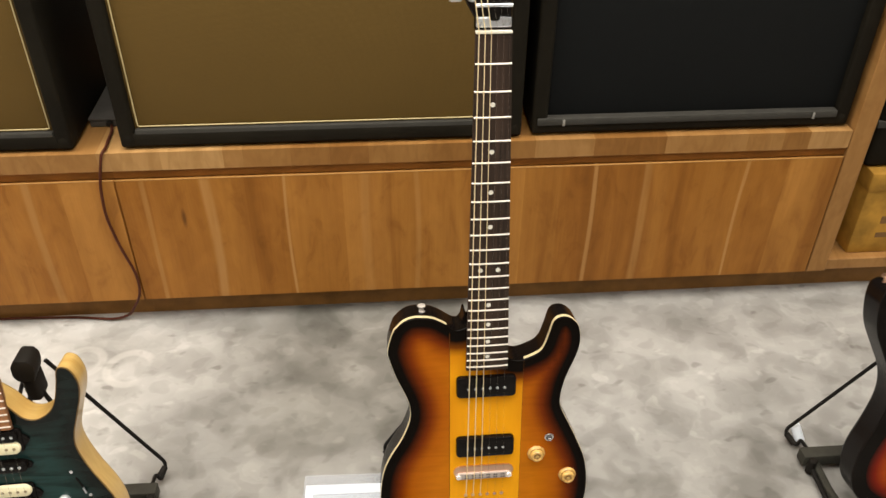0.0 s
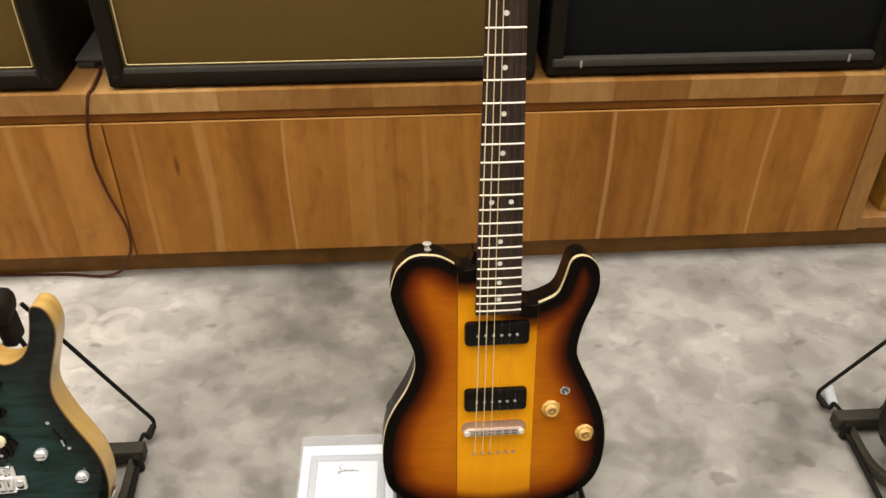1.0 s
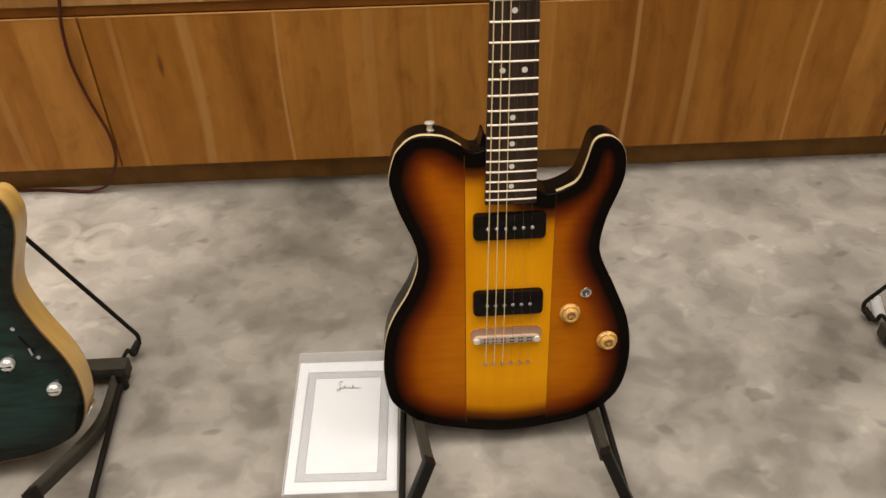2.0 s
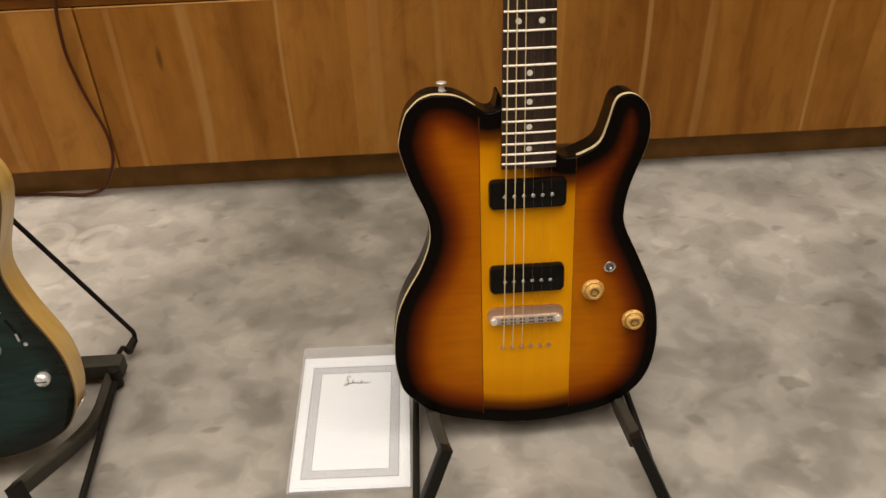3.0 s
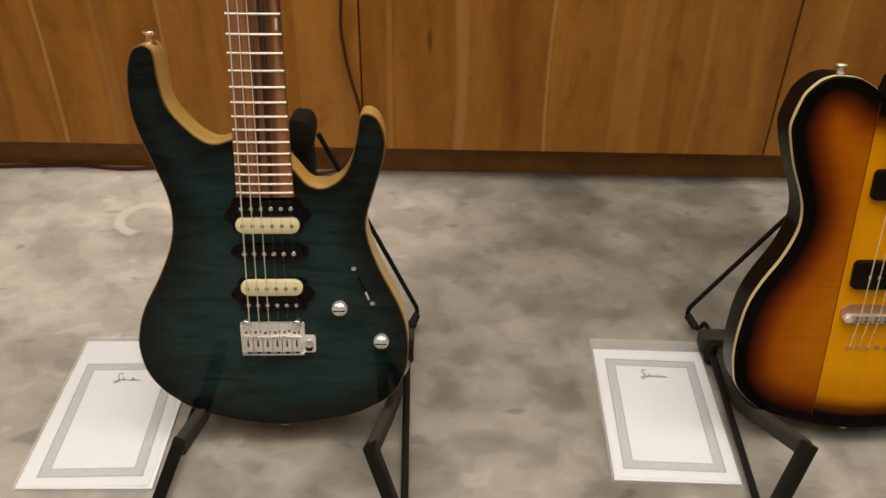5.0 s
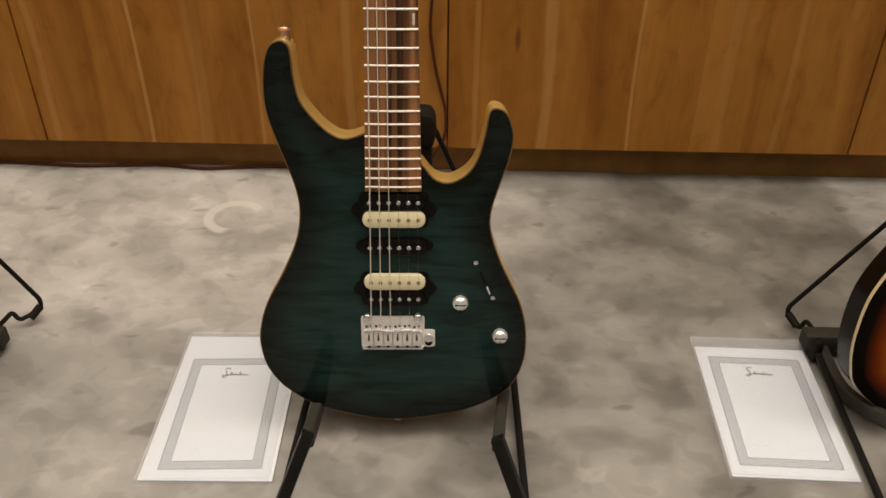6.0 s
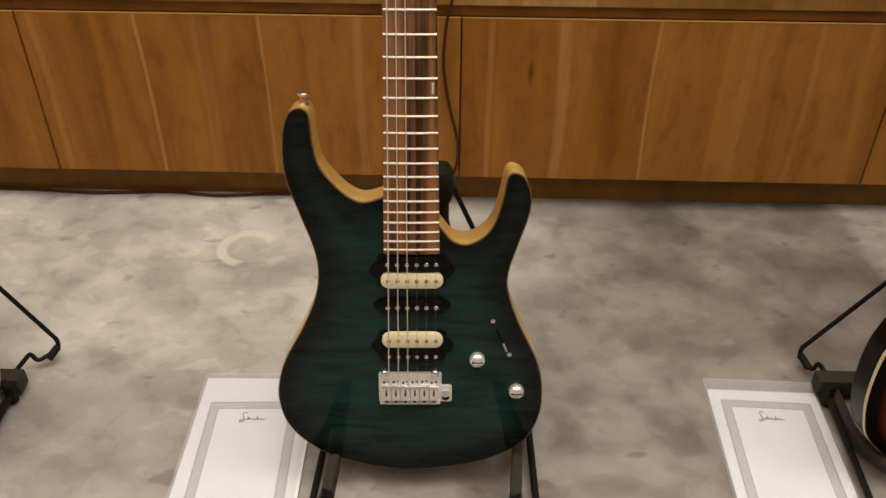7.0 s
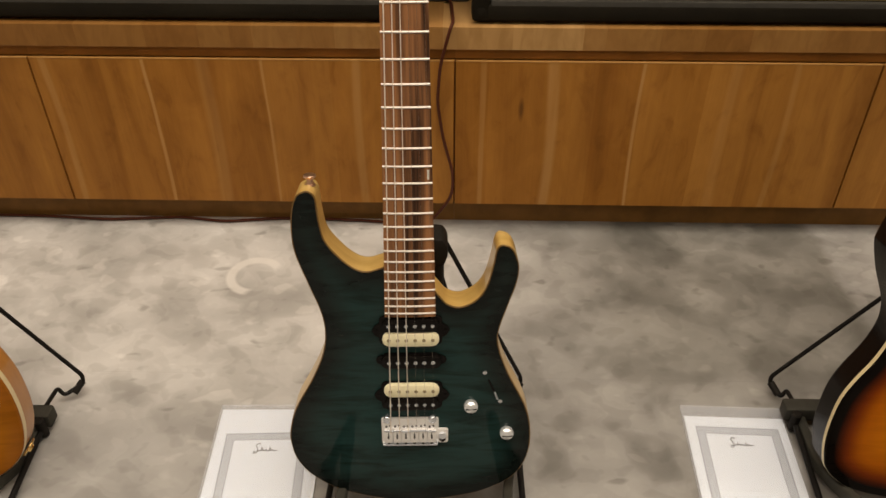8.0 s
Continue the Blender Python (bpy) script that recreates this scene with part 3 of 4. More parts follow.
def bench_cabinet(x0, x1, cuts):
    unit = thing("bench_cabinet", pose(x0, FRONT, 0), "low oiled-wood bench cabinet with a plain stave front", "cabinet", "bench cabinets under the amplifiers")
    w = x1 - x0
    bm = one_box((0.0005, 0.021, 0.06), (w - 0.0005, 0.55, 0.333), 0.001, 1)
    box(bm, (0, 0.007, 0.3435), (w + 0.0014, 0.55, TOP_Z0 - 0.001))
    part("body", bm, DARK_WOOD, unit)
    part("kick_board", one_box((0, KICK_Y - FRONT, 0), (w + 0.0013, KICK_Y - FRONT + 0.018, 0.06)), KICK, unit, "dark brown recessed kick board")
    panel = part("front_panel", one_box((0, 0.004, FRONT_Z0 + 0.001), (w + 0.0003, 0.0205, FRONT_Z1 - 0.0026)), DARK_WOOD, unit, "vertical stave wood front")
    edges = sorted(c - x0 for c in cuts)
    edges = [0.0011, *edges, w - 0.0011]
    for a, b in zip(edges, edges[1:]):
        part("stave", one_box((a, 0, FRONT_Z0), (b, 0.016, FRONT_Z1 - 0.0024)), STAVE, panel, smooth=None)
    # paler strip paints the light that the panel's upper edge catches
    part("edge_band", one_box((0.0006, -0.0003, FRONT_Z1 - 0.0023), (w - 0.0006, 0.0032, FRONT_Z1), 0.0005, 1), EDGE_LIGHT, panel, "pale strip painted as the highlight on the upper edge")
    return unit


bench_cabinet(-1.755, -1.0690, (-1.66, -1.55, -1.46, -1.34, -1.25, -1.165))
bench_cabinet(-1.0675, -0.3815, (-0.985, -0.887, -0.79, -0.689, -0.583, -0.481))
bench_cabinet(-0.380, 0.2955, (-0.325, -0.229, -0.150, -0.076, 0.028, 0.115, 0.19))
bench_cabinet(0.297, 0.984, (0.37, 0.44, 0.502, 0.604, 0.65, 0.72, 0.80, 0.88, 0.945))

bench_top = thing("worktop", pose(0, FRONT, TOP_Z0), "oiled butcher-block wood bench top", "worktop")
joint = -1.755
rnd = random.Random(11)
cuts = [-1.70]
while cuts[-1] < 0.92:
    cuts.append(cuts[-1] + rnd.choice((0.035, 0.05, 0.06, 0.07, 0.085, 0.11)))
cuts = [c for c in cuts if c < 0.95] + [0.984]
for c in cuts:
    part("plank", one_box((joint, 0, 0), (c, 0.56, TOP_Z1 - TOP_Z0)), BLOCK, bench_top, smooth=None)
    joint = c


# ---- open shelf tower at the end of the bench ----
tower = thing("shelf_tower", pose(0.986, FRONT, 0), "open oiled-wood shelf tower at the end of the bench", "shelf")
part("side_panel", one_box((0, -0.001, 0.063), (0.040, 0.56, 0.832), 0.0012, 1), BLOCK, tower)
part("side_panel", one_box((0.75, -0.001, 0.063), (0.79, 0.56, 0.832), 0.0012, 1), BLOCK, tower)
part("bottom_board", one_box((0.0405, 0.004, 0.063), (0.7495, 0.55, 0.089), 0.0012, 1), BLOCK, tower)
part("top_board", one_box((0.0405, 0.004, 0.80), (0.7495, 0.55, 0.83), 0.0012, 1), BLOCK, tower)
part("back_panel", one_box((0.0405, 0.53, 0.09), (0.7495, 0.548, 0.7995)), DARK_WOOD, tower)
part("kick_board", one_box((0, KICK_Y - FRONT, 0), (0.79, KICK_Y - FRONT + 0.018, 0.062)), KICK, tower)


# ---- speaker cabinets on the bench ----
def speaker_cabinet(x0, x1, y, cloth, label, strip):
    w, h, d, foot = x1 - x0, 0.74, 0.36, 0.005
    cab = thing("speaker_cabinet", pose(x0, y, TOP_Z1), label, "guitar amplifier", "speaker cabinets on the bench")
    rim, lip = 0.028, 0.030
    part("side_board", one_box((0, 0, foot), (rim, d, foot + h), 0.006, 3), TOLEX, cab)
    part("side_board", one_box((w - rim, 0, foot), (w, d, foot + h), 0.006, 3), TOLEX, cab)
    part("bottom_board", one_box((rim - 0.007, 0.0005, foot + 0.0005), (w - rim + 0.007, d, foot + lip), 0.006, 3), TOLEX, cab)
    part("top_board", one_box((rim - 0.007, 0.0005, foot + h - lip), (w - rim + 0.007, d, foot + h - 0.0005), 0.006, 3), TOLEX, cab)
    part("back_board", one_box((rim - 0.004, d - 0.02, foot + lip - 0.002), (w - rim + 0.004, d - 0.004, foot + h - lip + 0.002)), TOLEX, cab)
    part("grille", one_box((rim - 0.002, 0.012, foot + lip - 0.001), (w - rim + 0.002, 0.026, foot + h - lip), 0.003, 2), cloth, cab)
    z = foot + lip
    if strip:
        part("lower_trim", one_box((0.009, -0.004, z - 0.011), (w - rim, 0.016, z + 0.003), 0.002), GREY_STRIP, cab, "grey plastic trim strip")
        for sx in (0.055, w - 0.075):
            part("clip", one_box((sx, -0.006, z - 0.012), (sx + 0.004, 0.0, z + 0.001), 0.0006, 1), CLIP, cab)
    else:
        hi_z = z + h - 2 * lip - 0.008
        line = [(rim + 0.006, 0.009, hi_z), (rim + 0.006, 0.009, z + 0.008), (w - rim - 0.006, 0.009, z + 0.008), (w - rim - 0.006, 0.009, hi_z), (rim + 0.006, 0.009, hi_z)]
        part("piping", tube(fillet(line, 0.004, 3), 0.0012, 8), PIPING, cab, "thin gold piping round the grille")
        # grey strip put in for the lit chamfer of the bottom board
        part("lower_trim", one_box((rim + 0.001, 0.0012, z - 0.012), (w - rim - 0.001, 0.0118, z + 0.0045), 0.002), GREY_STRIP, cab)
    for cx in (0.0, w):
        s = 1 if cx == 0 else -1
        part("corner_cap", one_box((min(cx - s * 0.001, cx + s * 0.030), -0.001, foot - 0.001), (max(cx - s * 0.001, cx + s * 0.030), 0.045, foot + 0.031), 0.012, 4), TOLEX, cab)
    foot_at = [(0.06, 0.05), (w - 0.06, 0.05), (0.06, d - 0.05), (w - 0.06, d - 0.05)]
    for fx, fy in foot_at:
        part("foot", lathe([(0.016, 0), (0.02, 0.002), (0.018, foot + 0.001)], 16, (fx, fy, 0)), RUBBER, cab)
    return cab


speaker_cabinet(-1.155, -0.437, 1.585, GOLD_CLOTH, "black speaker cabinet with a gold cloth grille", False)
speaker_cabinet(-0.355, 0.358, 1.585, GOLD_CLOTH, "black speaker cabinet with gold cloth and gold piping", False)
speaker_cabinet(0.378, 0.976, 1.590, BLACK_CLOTH, "black speaker cabinet with black grille and grey strip", True)


# ---- things in the shelf tower ----
crate = thing("storage_box", pose(1.075, 1.60, 0.089), "yellow-brown cardboard box with brown print on the shelf", "box")
CARD = plain("yellow_cardboard", (0.40, 0.215, 0.032), 0.65, vary=0.3, scale=24, spec=0.2)
PRINT = plain("brown_print", (0.17, 0.085, 0.02), 0.6)
part("body", one_box((0, 0, 0), (0.40, 0.30, 0.195), 0.004, 2), CARD, crate)
part("lid", one_box((-0.003, -0.003, 0.155), (0.403, 0.303, 0.198), 0.004, 2), CARD, crate)
for bx, bz, bw, bh in ((0.06, 0.11, 0.10, 0.012), (0.05, 0.075, 0.13, 0.018), (0.05, 0.04, 0.08, 0.012), (0.06, 0.125, 0.05, 0.006)):
    part("print_bar", one_box((bx, -0.001, bz), (bx + bw, 0.001, bz + bh)), PRINT, crate)
case = thing("equipment_case", pose(1.06, 1.62, 0.288), "black case lying on the cardboard box", "case")
part("shell", one_box((0, 0, 0), (0.42, 0.32, 0.20), 0.012, 3), TOLEX, case)
part("edge_trim", one_box((-0.003, -0.003, 0.09), (0.423, 0.323, 0.105), 0.003), GREY_STRIP, case)


# ---- guitar stands ----
def guitar_stand(x, y, yaw=0.0, reach=0.146, tag=False, k=1.0, a=1.0, bar=0.143, back=0.0835):
    """Folding stand; its own origin lies on the floor below the cradle."""
    st = thing("guitar_stand", pose(x, y, 0, 0, 0, yaw), "black folding guitar stand with a white paper tag" if tag else "black folding guitar stand of bent tube and wire", "guitar stand", "guitar stands in a row")
    flat = rounded_rect(0.0125, 0.018, 0.003, 3)
    part("cross_bar", one_box((-bar, back, 0.010), (bar, back + 0.023, 0.034), 0.003), STAND_PAD, st)
    for s in (-1, 1):
        arm = fillet([(s * 0.103 * k, -0.145 * a, 0.087 * a), (s * 0.113 * k, -0.040 * a, 0.030), (s * 0.120 * k, 0.015, 0.009), (s * 0.120 * k, 0.084, 0.012)], 0.03)
        part("cradle_arm", sweep(arm, flat), STAND_PAD, st, "grey foam-covered cradle arm")
        leg = [(s * 0.1015 * k, -0.146 * a, 0.096 * a), (s * 0.1415 * k, -0.188 * a, 0.010)]
        part("front_leg", sweep(leg, rounded_rect(0.0125, 0.0165, 0.0022, 3), up=(0, -1, 0)), STAND_STEEL, st)
        part("rubber_foot", lathe([(0.0095, 0), (0.0105, 0.003), (0.0100, 0.016), (0.007, 0.019)], 16, (s * 0.1420 * k, -0.1885 * a, 0)), RUBBER, st)
        part("floor_rod", tube([(s * 0.1385 * k, -0.178 * a, 0.010), (s * 0.130 * k, 0.075, 0.016)], 0.0042), STAND_STEEL, st)
        part("hinge_pin", lathe([(0.006, 0), (0.007, 0.001), (0.007, 0.030), (0.005, 0.032)], 14, (s * 0.131 * k, back - 0.007, 0.004)), RUBBER, st)
        wire = fillet([(s * 0.012 + 0.0115, 0.114, 0.308), (s * reach, 0.150, 0.030), (s * reach, 0.146, 0.018), (s * (0.134 * k + 0.003 * (1 - k) / 0.13), 0.126, 0.012), (s * 0.128 * k, 0.130, 0.024), (s * 0.128 * k, back + 0.0205, 0.030)], 0.008)
        part("back_wire", tube(wire, 0.0031), STAND_STEEL, st)
        part("wire_sleeve", tube([(s * reach, 0.146, 0.022), (s * (reach - 0.009), 0.130, 0.013)], 0.0052), RUBBER, st)
        if tag and s < 0:
            part("wire_tag", tube([(s * 0.133, 0.150, 0.038), (s * 0.123, 0.138, 0.012)], 0.0085, 12), PAPER, st, "white paper tag rolled round the wire")
        part("strut", tube([(s * 0.008 + 0.0105, 0.086, 0.276), (s * 0.070, 0.097, 0.040)], 0.0034), STAND_STEEL, st)
    hexa = [(0.014, -0.026), (0.019, -0.004), (0.019, 0.014), (0.012, 0.029), (-0.009, 0.031), (-0.019, 0.013), (-0.020, -0.012), (-0.012, -0.027)]
    lo = [(p * 0.84 + 0.0105, 0.070 + 0.03 * (q + 0.05), 0.325 + q * 0.70) for p, q in hexa]
    hi = [(p * 0.76 + 0.0105, 0.106 + 0.03 * (q + 0.05), 0.325 + q * 0.62) for p, q in hexa]
    bm = rings(bmesh.new(), [lo, hi])
    bmesh.ops.bevel(bm, geom=bm.edges[:], offset=0.004, segments=2, profile=0.5, affect="EDGES")
    part("back_pad", bm, RUBBER, st, "black rubber back rest")
    part("yoke", one_box((0.000, 0.074, 0.264), (0.021, 0.108, 0.310), 0.007, 3), RUBBER, st)
    return st


# ---- guitars: x to the right, y along the neck from the last fret, z out of the face ----
def fret_at(scale, k, last):
    """Height of fret k over the last fret."""
    return scale * (2 ** (-k / 12) - 2 ** (-last / 12))


def neck_parts(g, scale, last, board_mat, neck_mat, dots, end, face, pocket, side_mark=False, head_mat=None):
    """Neck, board, frets, inlays, nut, strings and headstock on a guitar."""
    top = face
    nut = fret_at(scale, 0, last)
    half = lambda y: 0.0285 + (0.0212 - 0.0285) * (y / nut)
    loops = []
    for y in (-end, 0.1, 0.25, nut):
        w = half(y)
        loops.append([(-w, y, top - 0.006), (-w, y, top - 0.0012), (-w * 0.6, y, top - 0.0003), (0, y, top), (w * 0.6, y, top - 0.0003), (w, y, top - 0.0012), (w, y, top - 0.006)])
    board = part("fretboard", rings(bmesh.new(), loops), board_mat, g)
    loops = []
    for y in (pocket, 0.12, 0.25, nut + 0.004):
        w = half(y)
        deep = 0.016 if y > pocket else 0.019
        loops.append([(w * math.cos(a), y, top - 0.0062 + deep * math.sin(a)) for a in [math.pi + math.pi * i / 12 for i in range(13)]])
    part("neck", rings(bmesh.new(), loops), neck_mat, g)
    for k in range(1, last + 1):
        y, w = fret_at(scale, k, last), half(fret_at(scale, k, last)) - 0.0003
        sec = [(-0.0013, -0.0006), (-0.0011, 0.0005), (0, 0.0011), (0.0011, 0.0005), (0.0013, -0.0006)]
        line = [(-w, y, top - 0.0010), (-w * 0.55, y, top - 0.0001), (0, y, top + 0.0002), (w * 0.55, y, top - 0.0001), (w, y, top - 0.0010)]
        part("fret", sweep(line, sec), FRET_WIRE, board)
    for k in dots:
        y = (fret_at(scale, k, last) + fret_at(scale, k - 1, last)) / 2
        for dx in ((-0.0115, 0.0115) if k == 12 else (0.0,)):
            part("inlay_dot", lathe([(0.0032, 0.0), (0.0031, 0.0007)], 14, (dx, y, top - 0.0006)), PEARL, board)
    if side_mark:
        y0, y1, w = fret_at(scale, 12, last), fret_at(scale, 11, last), half(fret_at(scale, 12, last))
        part("inlay_bar", one_box((w - 0.0058, y0 + 0.004, top - 0.0016), (w - 0.0036, y1 - 0.004, top - 0.0001), 0.0003, 1), PEARL, board)
    part("nut", one_box((-0.0212, nut, top - 0.006), (0.0212, nut + 0.0034, top + 0.0018), 0.0008), BONE, g)
    # headstock with six tuners on the bass side
    shape = [(-21, 2), (-21, 14), (-30, 30), (-38, 48), (-36, 90), (-33, 140), (-28, 172), (-8, 184), (14, 176), (26, 160), (24, 120), (22, 60), (21, 20), (21, 2)]
    hl = [Vector((a / 1000, nut + 0.002 + b / 1000)) for a, b in shape]
    l3 = lambda o, z: [(p.x, p.y, z) for p in o]
    drop = top - 0.0075
    head = part("headstock", rings(bmesh.new(), [l3(hl, drop - 0.014), l3(hl, drop - 0.0015), l3(offset(hl, -0.0015), drop)]), head_mat or neck_mat, g)
    part("nut_plate", one_box((-0.0205, nut + 0.0065, drop - 0.001), (0.0205, nut + 0.0185, drop + 0.0045), 0.0012), CHROME, head, "bright metal string clamp plate")
    part("truss_cover", pad_block(0.012, 0.022, 0.004, drop - 0.0005, drop + 0.006, 0.0008, (0.001, nut + 0.025)), BLACK_PLASTIC, head)
    part("string_bar", tube([(-0.021, nut + 0.032, drop + 0.005), (0.021, nut + 0.032, drop + 0.005)], 0.0022), CHROME, head)
    for i in range(6):
        py = nut + 0.040 + i * 0.024
        px = -0.026 + i * 0.0035
        part("tuner_post", lathe([(0.0045, drop), (0.0045, drop + 0.004), (0.003, drop + 0.006), (0.0032, drop + 0.012)], 14, (px, py, 0)), CHROME, head)
        part("tuner_button", pad_block(0.016, 0.011, 0.004, drop - 0.012, drop - 0.005, 0.002, (px - 0.017, py)), CHROME, head)
    return nut, drop


def strings(g, wound, spread, y_saddle, z_saddle, y_tail, z_tail, nut, top, drop):
    for i in range(6):
        s = (i - 2.5) / 5
        r = (0.00066, 0.00056, 0.00048, 0.00014, 0.00011, 0.00010)[i]
        px, py = -0.026 + i * 0.0035, nut + 0.040 + i * 0.024
        line = [(spread * s, y_tail, z_tail), (spread * s, y_saddle, z_saddle), (0.0355 * s, nut + 0.002, top + 0.0026), (px + 0.003, py, drop + 0.010)]
        part("string", tube(line, r, 6), wound if i < 3 else STRING_PLAIN, g)


def strap_button(g, at, m, mat=CHROME):
    part("strap_button", lathe([(0.0060, 0), (0.0060, 0.0012), (0.0042, 0.0022), (0.0036, 0.0040), (0.0036, 0.0075), (0.0062, 0.0092), (0.0068, 0.0108), (0.0062, 0.0120), (0.0030, 0.0128)], 20), mat, g, m=Matrix.Translation(at) @ m)


def soapbar(g, y):
    pu = part("pickup", pad_block(0.083, 0.0335, 0.006, -0.001, 0.0085, 0.003, (0.0, y)), BLACK_PLASTIC, g, "black soapbar pickup")
    for i in range(6):
        part("pole_screw", lathe([(0.0021, 0.008), (0.0021, 0.0090), (0.0012, 0.0096)], 12, ((i - 2.5) * 0.0101, y - 0.001, 0)), NICKEL, pu)


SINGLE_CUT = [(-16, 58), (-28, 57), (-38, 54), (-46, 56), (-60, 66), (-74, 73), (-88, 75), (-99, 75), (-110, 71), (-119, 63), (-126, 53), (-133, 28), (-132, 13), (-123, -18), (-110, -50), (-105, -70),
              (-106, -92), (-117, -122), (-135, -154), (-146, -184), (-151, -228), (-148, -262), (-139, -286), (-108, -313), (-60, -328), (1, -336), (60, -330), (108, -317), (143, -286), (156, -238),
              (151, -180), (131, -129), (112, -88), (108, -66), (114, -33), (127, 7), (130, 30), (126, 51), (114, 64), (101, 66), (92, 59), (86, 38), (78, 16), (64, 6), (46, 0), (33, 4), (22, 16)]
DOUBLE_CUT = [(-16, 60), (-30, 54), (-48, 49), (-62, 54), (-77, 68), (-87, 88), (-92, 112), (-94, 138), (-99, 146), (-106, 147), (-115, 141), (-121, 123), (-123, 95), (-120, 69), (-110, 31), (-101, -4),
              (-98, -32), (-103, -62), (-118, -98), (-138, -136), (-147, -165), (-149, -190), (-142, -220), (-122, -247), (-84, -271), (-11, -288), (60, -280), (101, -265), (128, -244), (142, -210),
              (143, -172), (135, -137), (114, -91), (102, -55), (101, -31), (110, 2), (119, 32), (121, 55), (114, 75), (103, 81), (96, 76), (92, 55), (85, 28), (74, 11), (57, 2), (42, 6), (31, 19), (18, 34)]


LONG = 0.975


def moved(ob, foot):
    """Bring a guitar's parts to its true length, and its own origin to the foot of the body."""
    for child in ob.children_recursive:
        if child.parent == ob:
            child.matrix_basis.translation.y *= LONG
        if child.matrix_basis.to_quaternion().angle < 1e-4:
            child.data.transform(Matrix.Diagonal((1, LONG, 1, 1)))
    for child in ob.children:
        child.matrix_basis = Matrix.Translation((0, foot * LONG, 0)) @ child.matrix_basis


def foot_pose(x, y, z, tilt, roll, yaw, foot, depth):
    """The pose of a guitar whose last fret's top lies at x, y, z; its origin is at the foot of the body."""
    return pose(x, y, z, 90 - tilt, 0, yaw) @ pose(0, 0, 0, 0, 0, roll) @ pose(0, -foot * LONG, -depth)


def single_cut_guitar(m, label, wing, strip, side, edge, hardware, bind=0.0058, jack=False):
    g = thing("electric_guitar", m, label, "electric guitar", "electric guitars on stands")
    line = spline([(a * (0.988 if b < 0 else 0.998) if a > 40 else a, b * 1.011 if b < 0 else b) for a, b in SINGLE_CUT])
    roll, top = 0.0025, 0.010
    part("body", shell(line, 0.045, roll), side, g)
    back_plate(line, side, g, 0.045)
    flat = offset(line, -roll)
    edge_strip(line, wing, g, roll)
    top_plate("wing", clip(flat, -1, -0.0501), line, wing, g, 0.0, "figured sunburst side of the top")
    top_plate("wing", clip(flat, 1, 0.0521), line, wing, g, 0.0, "figured sunburst side of the top")
    top_plate("centre_strip", clip(clip(flat, 1, -0.0500), -1, 0.0520), line, strip, g, 0.0004, "golden amber centre strip")
    heel = [(-0.042, 0.047), (-0.036, 0.051), (-0.0315, 0.058), (-0.0290, 0.070), (-0.0268, 0.0705), (-0.0242, 0.060), (-0.0225, 0.047)]
    part("neck_heel", rings(bmesh.new(), [[(a, b, -0.045) for a, b in heel], [(a, b, -0.016) for a, b in heel]]), side, g)
    l3 = lambda o, z: [(p.x, p.y, z) for p in o]
    rim = [[p for p in offset(line, d)] for d in (0.0001, 0.0005)]
    open_at = [i for i, p in enumerate(line) if -0.054 < p.x < 0.050 and p.y > -0.012]
    first = next(i for i in open_at if (i + 1) % len(line) not in open_at)
    run = [i for i in (list(range(first, len(line))) + list(range(first))) if i not in open_at]
    strip_at = lambda k, z: [(rim[k][i].x, rim[k][i].y, z) for i in run]
    part("binding", rings(bmesh.new(), [strip_at(0, -0.0022 - bind), strip_at(1, -0.0018 - bind), strip_at(1, -0.0028), strip_at(0, -0.0022)], (False, False), False), edge, g, "cream edge binding")
    nut, drop = neck_parts(g, 0.632, 22, EBONY, NECK_DARK, (3, 5, 7, 9, 12, 15, 17, 19, 21), 0.006, top, 0.052, head_mat=BLACK_LACQUER)
    soapbar(g, -0.0362)
    soapbar(g, -0.1390)
    # bar bridge on a low polished plate, with six notched saddles
    # warm tint stands in for the orange body mirrored in the plate
    base = part("bridge", pad_block(0.087, 0.0212, 0.0100, 0.0005, 0.0028, 0.001, (-0.001, -0.1866)), WARM_CHROME, g, "polished bar bridge")
    bar = part("bar", pad_block(0.081, 0.0104, 0.0050, 0.0026, 0.0072, 0.0016, (-0.001, -0.1918)), SATIN, base)
    for i in range(6):
        x = (i - 2.5) * 0.0105
        for dx, dy in ((-0.0017, -0.0022), (0.0017, -0.0022), (-0.0017, 0.0022), (0.0017, 0.0022)):
            part("saddle_slot", one_box((x + dx - 0.0013, -0.1918 + dy - 0.0010, 0.0066), (x + dx + 0.0013, -0.1918 + dy + 0.0010, 0.0075)), INK, bar)
    for s in (-1, 1):
        part("bridge_post", lathe([(0.0044, 0.002), (0.0044, 0.0080), (0.0038, 0.0088), (0.002, 0.0089)], 16, (s * 0.0365 - 0.001, -0.1918, 0)), AGED_NICKEL, g)
    for i in range(6):
        # same warm tint, for the body mirrored in the ferrules
        part("ferrule", lathe([(0.0027, 0), (0.0027, 0.0016), (0.0016, 0.0022)], 14, ((i - 2.5) * 0.0106, -0.2305, 0)), WARM_CHROME, g)
    for jx, jw in ((-0.0504, 0.0008), (0.0522, 0.0004)):
        part("joint_line", one_box((jx - jw / 2, -0.322, -0.002), (jx + jw / 2, 0.05 if jx < 0 else 0.0, 0.0003)), SEAM, g)
    strings(g, STRING_YELLOW, 0.0525, -0.1900, 0.0098, -0.2305, 0.002, nut, top, drop)
